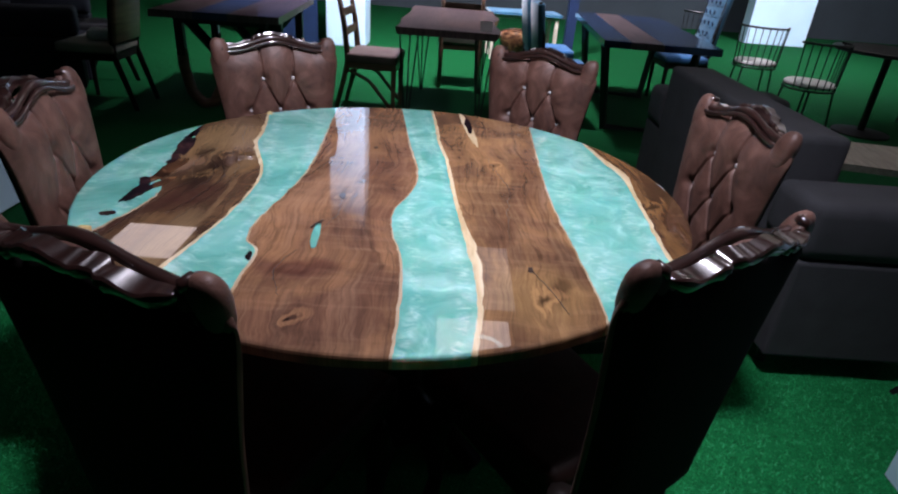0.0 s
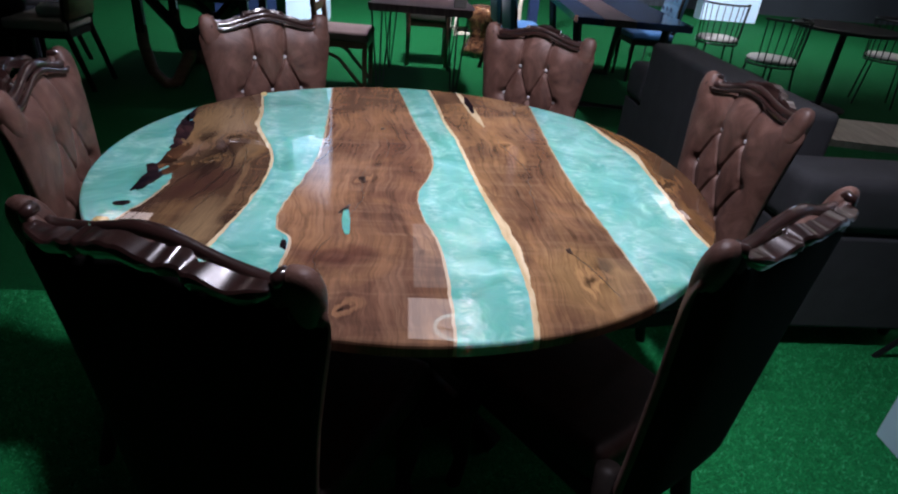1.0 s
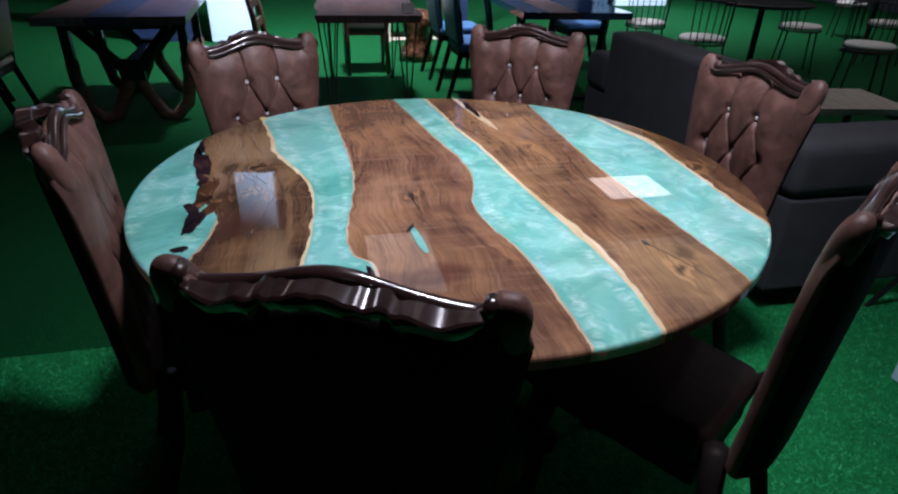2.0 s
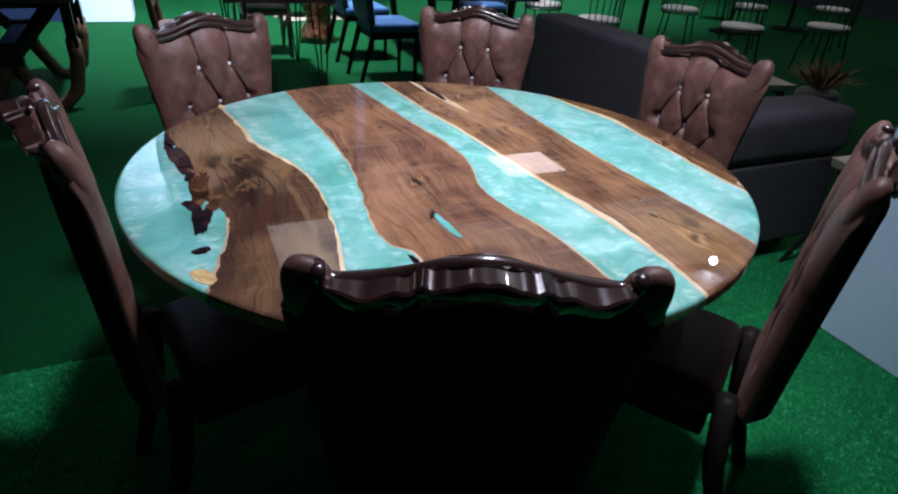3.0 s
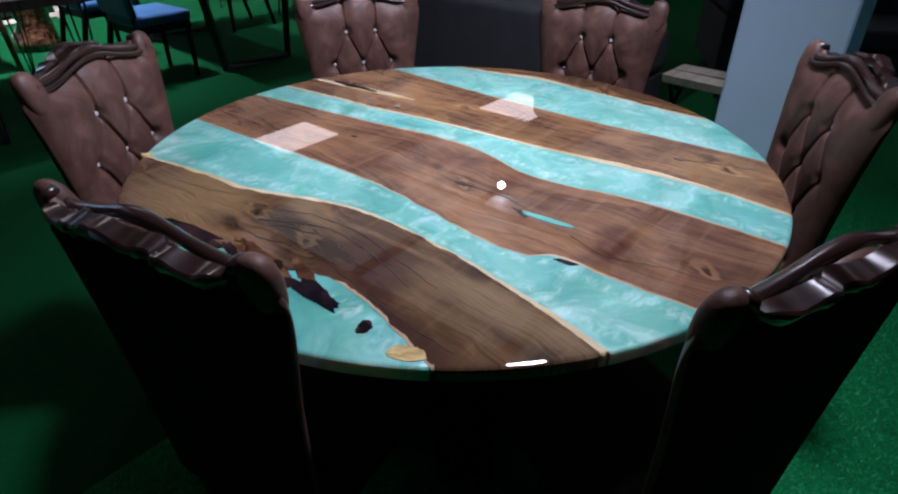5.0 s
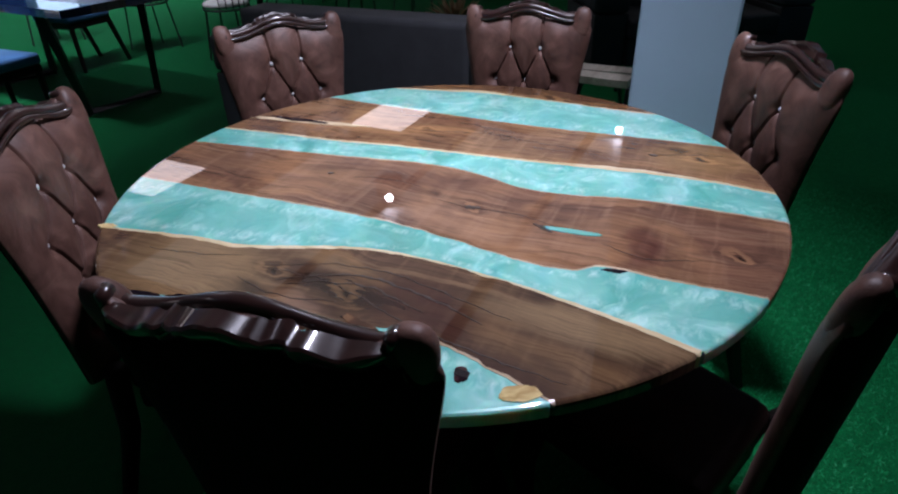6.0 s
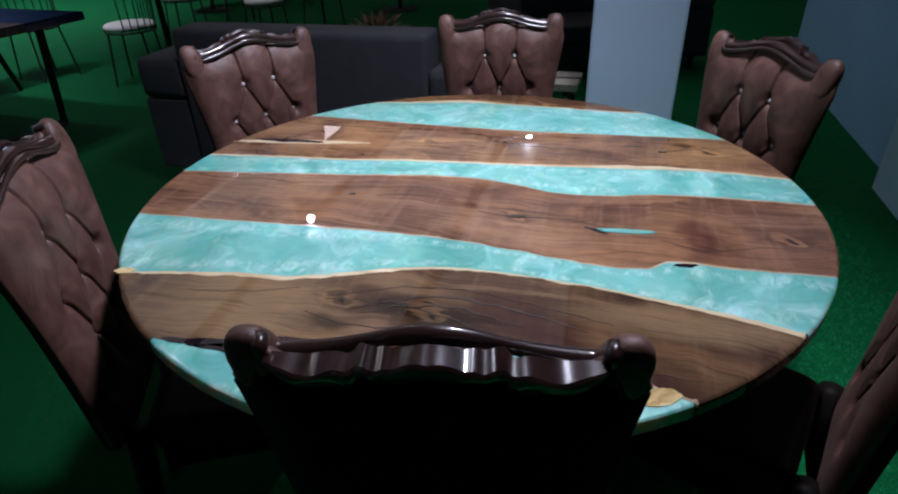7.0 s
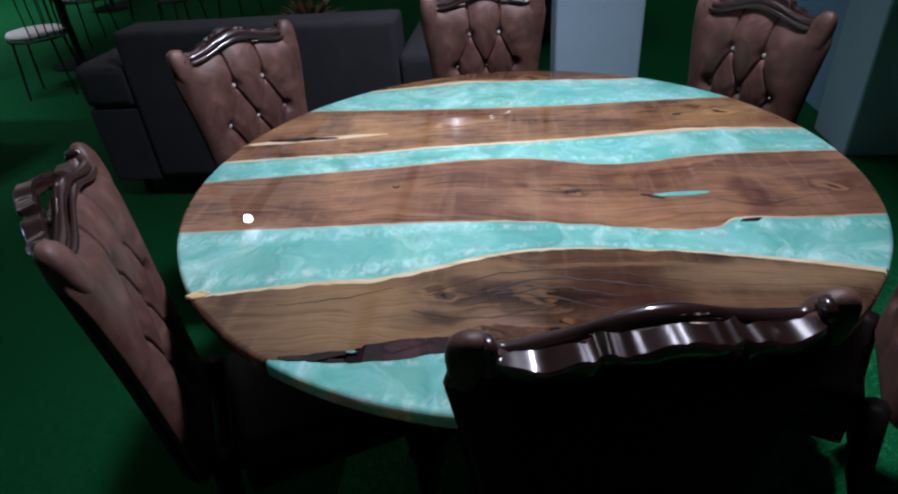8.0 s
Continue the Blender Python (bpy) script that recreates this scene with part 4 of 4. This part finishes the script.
sofa(1.29, 1.14, 90, 1.80, "low charcoal fabric sofa with its back to the table", SOFA, 0.74)
sofa(-3.75, 3.55, 115, 1.5, "dark navy sofa in the unlit corner of the showroom", SOFA_NAVY)
sofa(4.6, 0.1, -60, 1.7, "dark grey fabric sofa further back in the showroom", SOFA_DARK)

# ---- background furniture ----


def live_top(lx, ly, thick, seed, amp=0.04):
    """A table top with wavy live edges along its length (y)."""
    bm = bmesh.new()
    n = 30
    rows = []
    for i in range(n + 1):
        y = -ly / 2 + ly * i / n
        a = -lx / 2 + amp * noise.noise(Vector((y * 2.5, seed, 0)))
        b = lx / 2 + amp * noise.noise(Vector((y * 2.5, seed, 9)))
        rows.append([bm.verts.new((a, y, thick)), bm.verts.new((b, y, thick)), bm.verts.new((b - 0.015, y, 0)), bm.verts.new((a + 0.015, y, 0))])
    for p, q in zip(rows, rows[1:]):
        for k in range(4):
            bm.faces.new((p[k], p[(k + 1) % 4], q[(k + 1) % 4], q[k]))
    bm.faces.new(rows[0])
    bm.faces.new(list(reversed(rows[-1])))
    return bm


def strip_top(t, lx, ly, z, thick, bands):
    """Long strips side by side across x, each its own piece."""
    x = -lx / 2
    for k, (w, mat, label) in enumerate(bands):
        part("strip", box(w - 0.001, ly, thick, (x + w / 2, 0, z - thick)), mat, t, label)
        x += w


# navy and wood table on looped wooden legs
t = thing("display_table", (-1.60, 3.70, 0), 3, "dining table of wood and navy resin on looped wooden legs", "table")
strip_top(t, 0.90, 1.5, 0.76, 0.05, [(0.30, LIVE, "grey brown wood"), (0.24, NAVY, "navy resin band"), (0.36, LIVE, "grey brown wood")])
for y in (-0.42, 0.42):
    for s in (-1, 1):
        part("post", box(0.06, 0.06, 0.31, (s * 0.37, y, 0.40)), BLACK_METAL, t, "black steel upper leg")
        part("leg", tube([(s * 0.37, y, 0.45), (s * 0.37, y, 0.32), (s * 0.33, y, 0.12), (s * 0.24, y, 0.03), (s * 0.16, y, 0.05), (s * 0.05, y, 0.25), (s * 0.02, y, 0.40)], 0.032, 8, flat=1.4), BROWNWOOD, t, smooth=True)
    for s in (-1, 1):
        part("brace", tube([(s * 0.33, y, 0.69), (s * 0.04, y, 0.36)], 0.040, 4), BLACK_METAL, t, "black steel diagonal")
    part("hub", box(0.16, 0.07, 0.14, (0, y, 0.30)), BLACK_METAL, t)
part("beam", box(0.10, 0.74, 0.10, (0, 0, 0.32)), BLACK_METAL, t)
part("apron", box(0.62, 1.1, 0.05, (0, 0, 0.655)), BLACK_METAL, t)

# live-edge table on hairpin legs
t = thing("hairpin_table", (0.10, 3.75, 0), -2, "live-edge wooden table on black hairpin legs", "table")
part("tabletop", live_top(0.74, 1.55, 0.05, 3.0), LIVE, t, "glossy live-edge slab").location = (0, 0, 0.71)
for sx in (-1, 1):
    for sy in (-1, 1):
        x, y = sx * 0.28, sy * 0.62
        part("hairpin_leg", join(tube([(x - 0.07, y, 0.71), (x - 0.008, y + sy * 0.03, 0.012), (x + 0.008, y + sy * 0.03, 0.012), (x + 0.07, y, 0.71)], 0.006, 6),
                                 tube([(x, y - sy * 0.08, 0.71), (x, y + sy * 0.028, 0.015)], 0.006, 6)), BLACK_METAL, t)
single("table_sign", box(0.09, 0.01, 0.07, (0, 0, 0), m=pose(0, 0, 0, -15, 0, 0)), WHITE_CUSHION, "small white card standing on the wooden table", "sign", at=(0.36, 3.06, 0.762), turn=10)


def plain_chair(x, y, turn, label, wood, fabric, back=0.95, curved=True, panel=None):
    """A wooden chair: faces -y locally."""
    t = thing("side_chair", (x, y, 0), turn, label, "chair", "display chairs")
    part("seat", box(0.44, 0.42, 0.07, (0, 0, 0.41), 0.02, 2), fabric, t, "upholstered seat", True)
    part("seat_frame", box(0.42, 0.40, 0.05, (0, 0, 0.36)), wood, t)
    for s in (-1, 1):
        part("front_leg", tube([(s * 0.19, -0.18, 0.38), (s * 0.19, -0.18, 0.0)], [0.022, 0.016], 8), wood, t)
        part("rear_leg", tube([(s * 0.19, 0.30, 0.0), (s * 0.19, 0.19, 0.40), (s * 0.19, 0.22, 0.70), (s * 0.19, 0.27, back)], [0.018, 0.024, 0.022, 0.018], 8), wood, t, smooth=True)
        if curved:
            part("brace", tube([(s * 0.19, -0.17, 0.05), (s * 0.19, 0.02, 0.27), (s * 0.19, 0.18, 0.34)], 0.015, 8), wood, t, smooth=True)
    if panel is None:
        for z in (0.60, 0.74, 0.88):
            part("slat", box(0.38, 0.02, 0.06, (0, 0.215 + (z - 0.6) * 0.15, z)), wood, t)
    else:
        part("back_panel", box(0.42, 0.06, back - 0.48, (0, 0.0, 0), 0.02, 2, m=pose(0, 0.20, 0.48, -8, 0, 0)), panel, t, "upholstered back", True)
    return t


plain_chair(-0.50, 3.62, 86, "brown wooden chair with dusty pink seat cushion", BROWNWOOD, PINK_FABRIC)
plain_chair(-2.56, 3.22, -88, "dark brown wooden chair with cream seat and plank back", LEGWOOD, CREAM_FABRIC, 1.05, False, BROWNWOOD)
single("folded_cloth", box(0.26, 0.22, 0.07, (0, 0, 0), 0.03, 3), WHITE_CUSHION, "folded pale cloth lying on the cream chair seat", "cloth", at=(-2.50, 3.26, 0.482), turn=20, smooth=True)
plain_chair(-3.05, 4.0, -60, "dark wooden chair with dark seat in the shade", LEGWOOD, SOFA_DARK, 0.95)
plain_chair(0.20, 4.9, 180, "brown wooden chair with cream seat behind the live-edge table", BROWNWOOD, CREAM_FABRIC, 0.9)
plain_chair(1.05, 3.72, 92, "dining chair with blue fabric seat and dark legs", LEGWOOD, BLUE_FABRIC, 0.95, False, TEAL_FABRIC)
plain_chair(1.05, 4.55, 92, "dining chair with blue fabric seat and dark legs", LEGWOOD, BLUE_FABRIC, 0.95, False, TEAL_FABRIC)
tufted = plain_chair(2.40, 4.75, -88, "teal blue tufted dining chair beside the blue resin table", LEGWOOD, BLUE_FABRIC, 1.08, False, TEAL_FABRIC)
for row in range(5):
    for col in range(4 - row % 2):
        part("tuft", lathe([(0.004, 0.0), (0.016, 0.004), (0.024, 0.010)], 8), NAVY, tufted).matrix_local = pose(-0.14 + 0.095 * col + 0.047 * (row % 2), 0.167 + 0.0128 * row, 0.60 + 0.095 * row, 98, 0, 0)

# blue resin table on thick black frames
t = thing("display_table", (1.73, 4.10, 0), -4, "blue resin and wood dining table on thick black frame legs", "table")
strip_top(t, 0.86, 2.05, 0.76, 0.05, [(0.20, BLUE_RESIN, "deep blue resin"), (0.24, LIVE, "wood band"), (0.42, BLUE_RESIN, "deep blue resin")])
for y in (-0.68, 0.68):
    part("leg_frame", tube([(-0.36, y, 0.70), (-0.26, y, 0.035), (0.30, y, 0.035), (0.36, y, 0.70)], 0.036, 4), BLACK_METAL, t, "thick black steel frame")


def wire_chair(x, y, turn):
    t = thing("wire_chair", (x, y, 0), turn, "black metal wire chair with round white cushion", "chair", "wire chairs")
    part("cushion", lathe([(0.10, 0.0), (0.19, 0.005), (0.205, 0.025), (0.19, 0.045), (0.10, 0.05)], 24, (0, 0, 0.44)), WHITE_CUSHION, t, "round white cushion", True)
    part("seat_ring", tube([(0.2 * math.cos(a), 0.2 * math.sin(a), 0.43) for a in (k * math.pi / 12 for k in range(24))], 0.009, 6, True), BLACK_METAL, t)
    for k in range(4):
        a = math.pi / 4 + k * math.pi / 2
        part("leg", tube([(0.19 * math.cos(a), 0.19 * math.sin(a), 0.43), (0.24 * math.cos(a), 0.24 * math.sin(a), 0)], 0.009, 6), BLACK_METAL, t)
    part("back_rail", tube([(0.22 * math.cos(a), 0.22 * math.sin(a), 0.80) for a in (k * math.pi / 14 for k in range(15))], 0.010, 6), BLACK_METAL, t)
    for k in range(11):
        a = 0.12 + k * (math.pi - 0.24) / 10
        part("wire", tube([(0.2 * math.cos(a), 0.2 * math.sin(a), 0.43), (0.22 * math.cos(a), 0.22 * math.sin(a), 0.80)], 0.005, 5), BLACK_METAL, t)


for x, y, a in ((3.15, 3.68, 200), (3.12, 4.67, 170), (4.72, 4.32, 60), (4.5, 3.2, -30), (2.95, 5.9, 190)):
    wire_chair(x, y, a)

for x, y, a in ((5.98, 4.47, 120), (7.1, 4.2, 20), (5.6, 3.1, 250), (7.3, 6.4, 60)):
    wire_chair(x, y, a)
for x, y in ((6.6, 5.3), (6.9, 2.6), (7.9, 5.4)):
    t = thing("round_table", (x, y, 0), 0, "pale grey round table far back in the showroom", "table")
    part("tabletop", lathe([(0.46, 0.0), (0.48, 0.008), (0.48, 0.028), (0.47, 0.032)], 32, (0, 0, 0.71)), CERAMIC, t)
    part("column", lathe([(0.03, 0.02), (0.03, 0.71)], 12), BLACK_METAL, t)
    part("base", lathe([(0.24, 0.0), (0.24, 0.015), (0.04, 0.03)], 24), BLACK_METAL, t)
t = thing("round_table", (3.95, 4.0, 0), 0, "black round metal table among the wire chairs", "table")
part("tabletop", lathe([(0.43, 0.0), (0.45, 0.008), (0.45, 0.028), (0.44, 0.032)], 32, (0, 0, 0.71)), BLACK_METAL, t)
part("column", lathe([(0.03, 0.02), (0.03, 0.71)], 12), BLACK_METAL, t)
part("base", lathe([(0.24, 0.0), (0.24, 0.015), (0.04, 0.03)], 24), BLACK_METAL, t)

# slab tables with pale wood
def slab_table(x, y, turn, lx, ly, h, label, count=1):
    t = thing("slab_table", (x, y, 0), turn, label, "table")
    w = lx / count
    for k in range(count):
        b = live_top(w * 0.86 if count > 1 else w, ly, 0.04, 5.0 + k + x, 0.03)
        b.transform(Matrix.Translation((-lx / 2 + w * (k + 0.5), 0, h - 0.04)))
        part("plank", b, PALEWOOD, t, "pale live-edge plank")
    for sx in (-1, 1):
        for sy in (-1, 1):
            if count > 1:
                part("leg", tube([(sx * (lx / 2 - 0.03), sy * (ly / 2 - 0.04), h - 0.041), (-sx * (lx / 2 + 0.06), sy * (ly / 2 - 0.02 + 0.02 * sx), 0.0)], 0.011, 6), BLACK_METAL, t)
                continue
            part("leg", box(0.03, 0.03, h - 0.041, (sx * (lx / 2 - 0.05), sy * (ly / 2 - 0.06), 0)), BLACK_METAL, t)
    for sy in (-1, 1):
        part("rail", box(lx - 0.13, 0.025, 0.03, (0, sy * (ly / 2 - 0.06), h - 0.075)), BLACK_METAL, t)


slab_table(2.58, 1.62, 80, 0.5, 0.9, 0.46, "low black-framed table with a pale live-edge slab top")
slab_table(1.965, 0.035, -3, 0.27, 0.32, 0.50, "small black stand with pale wooden planks on top", 2)

# white frame console in the distance
t = thing("console_frame", (1.0, 6.7, 0), 5, "open white timber frame console in the distance", "console")
for sx in (-1, 1):
    for sy in (-1, 1):
        part("leg", box(0.04, 0.04, 0.55, (sx * 0.4, sy * 0.2, 0)), PALEWOOD, t)
for sy in (-1, 1):
    for z in (0.02, 0.51):
        part("rail", box(0.76, 0.035, 0.035, (0, sy * 0.2, z)), PALEWOOD, t)
part("top", box(0.9, 0.5, 0.03, (0, 0, 0.551)), TEAL_FABRIC, t, "dusty teal top")

# dried plant
t = thing("dried_plant", (3.78, 1.70, 0), 0, "dried brown leafy plant in a grey pot", "plant")
part("pot", lathe([(0.10, 0.0), (0.14, 0.10), (0.15, 0.26), (0.13, 0.28)], 20), CERAMIC, t, smooth=True)
rng = random.Random(4)
bm = bmesh.new()
for k in range(90):
    a, r, l = rng.uniform(0, 6.28), rng.uniform(0.0, 0.05), rng.uniform(0.18, 0.34)
    d = Vector((math.cos(a) * rng.uniform(0.3, 1.0), math.sin(a) * rng.uniform(0.3, 1.0), rng.uniform(0.4, 1.0))).normalized()
    p = Vector((math.cos(a) * r, math.sin(a) * r, 0.27))
    s = d.cross(Vector((0, 0, 1))).normalized() * rng.uniform(0.008, 0.02)
    q = p + d * l * 0.6
    e = p + d * l + Vector((0, 0, -0.04))
    v = [bm.verts.new(c) for c in (p, q + s, e, q - s)]
    bm.faces.new(v)
part("leaves", bm, DRY_LEAF, t, "dry curled leaves")

# root stool of knotted wood
t = thing("root_stool", (0.80, 5.35, 0), 20, "gnarled golden-brown root stool behind the live-edge table", "stool")
bm = lathe([(0.20, 0.0), (0.17, 0.10), (0.13, 0.22), (0.15, 0.34), (0.19, 0.44), (0.17, 0.50), (0.08, 0.52)], 28)
for v in bm.verts:
    k = 1 + 0.35 * noise.noise(v.co * 7) + 0.15 * noise.noise(v.co * 19)
    v.co.x *= k
    v.co.y *= k
part("root", bm, BURL, t, "knotted root wood", True)

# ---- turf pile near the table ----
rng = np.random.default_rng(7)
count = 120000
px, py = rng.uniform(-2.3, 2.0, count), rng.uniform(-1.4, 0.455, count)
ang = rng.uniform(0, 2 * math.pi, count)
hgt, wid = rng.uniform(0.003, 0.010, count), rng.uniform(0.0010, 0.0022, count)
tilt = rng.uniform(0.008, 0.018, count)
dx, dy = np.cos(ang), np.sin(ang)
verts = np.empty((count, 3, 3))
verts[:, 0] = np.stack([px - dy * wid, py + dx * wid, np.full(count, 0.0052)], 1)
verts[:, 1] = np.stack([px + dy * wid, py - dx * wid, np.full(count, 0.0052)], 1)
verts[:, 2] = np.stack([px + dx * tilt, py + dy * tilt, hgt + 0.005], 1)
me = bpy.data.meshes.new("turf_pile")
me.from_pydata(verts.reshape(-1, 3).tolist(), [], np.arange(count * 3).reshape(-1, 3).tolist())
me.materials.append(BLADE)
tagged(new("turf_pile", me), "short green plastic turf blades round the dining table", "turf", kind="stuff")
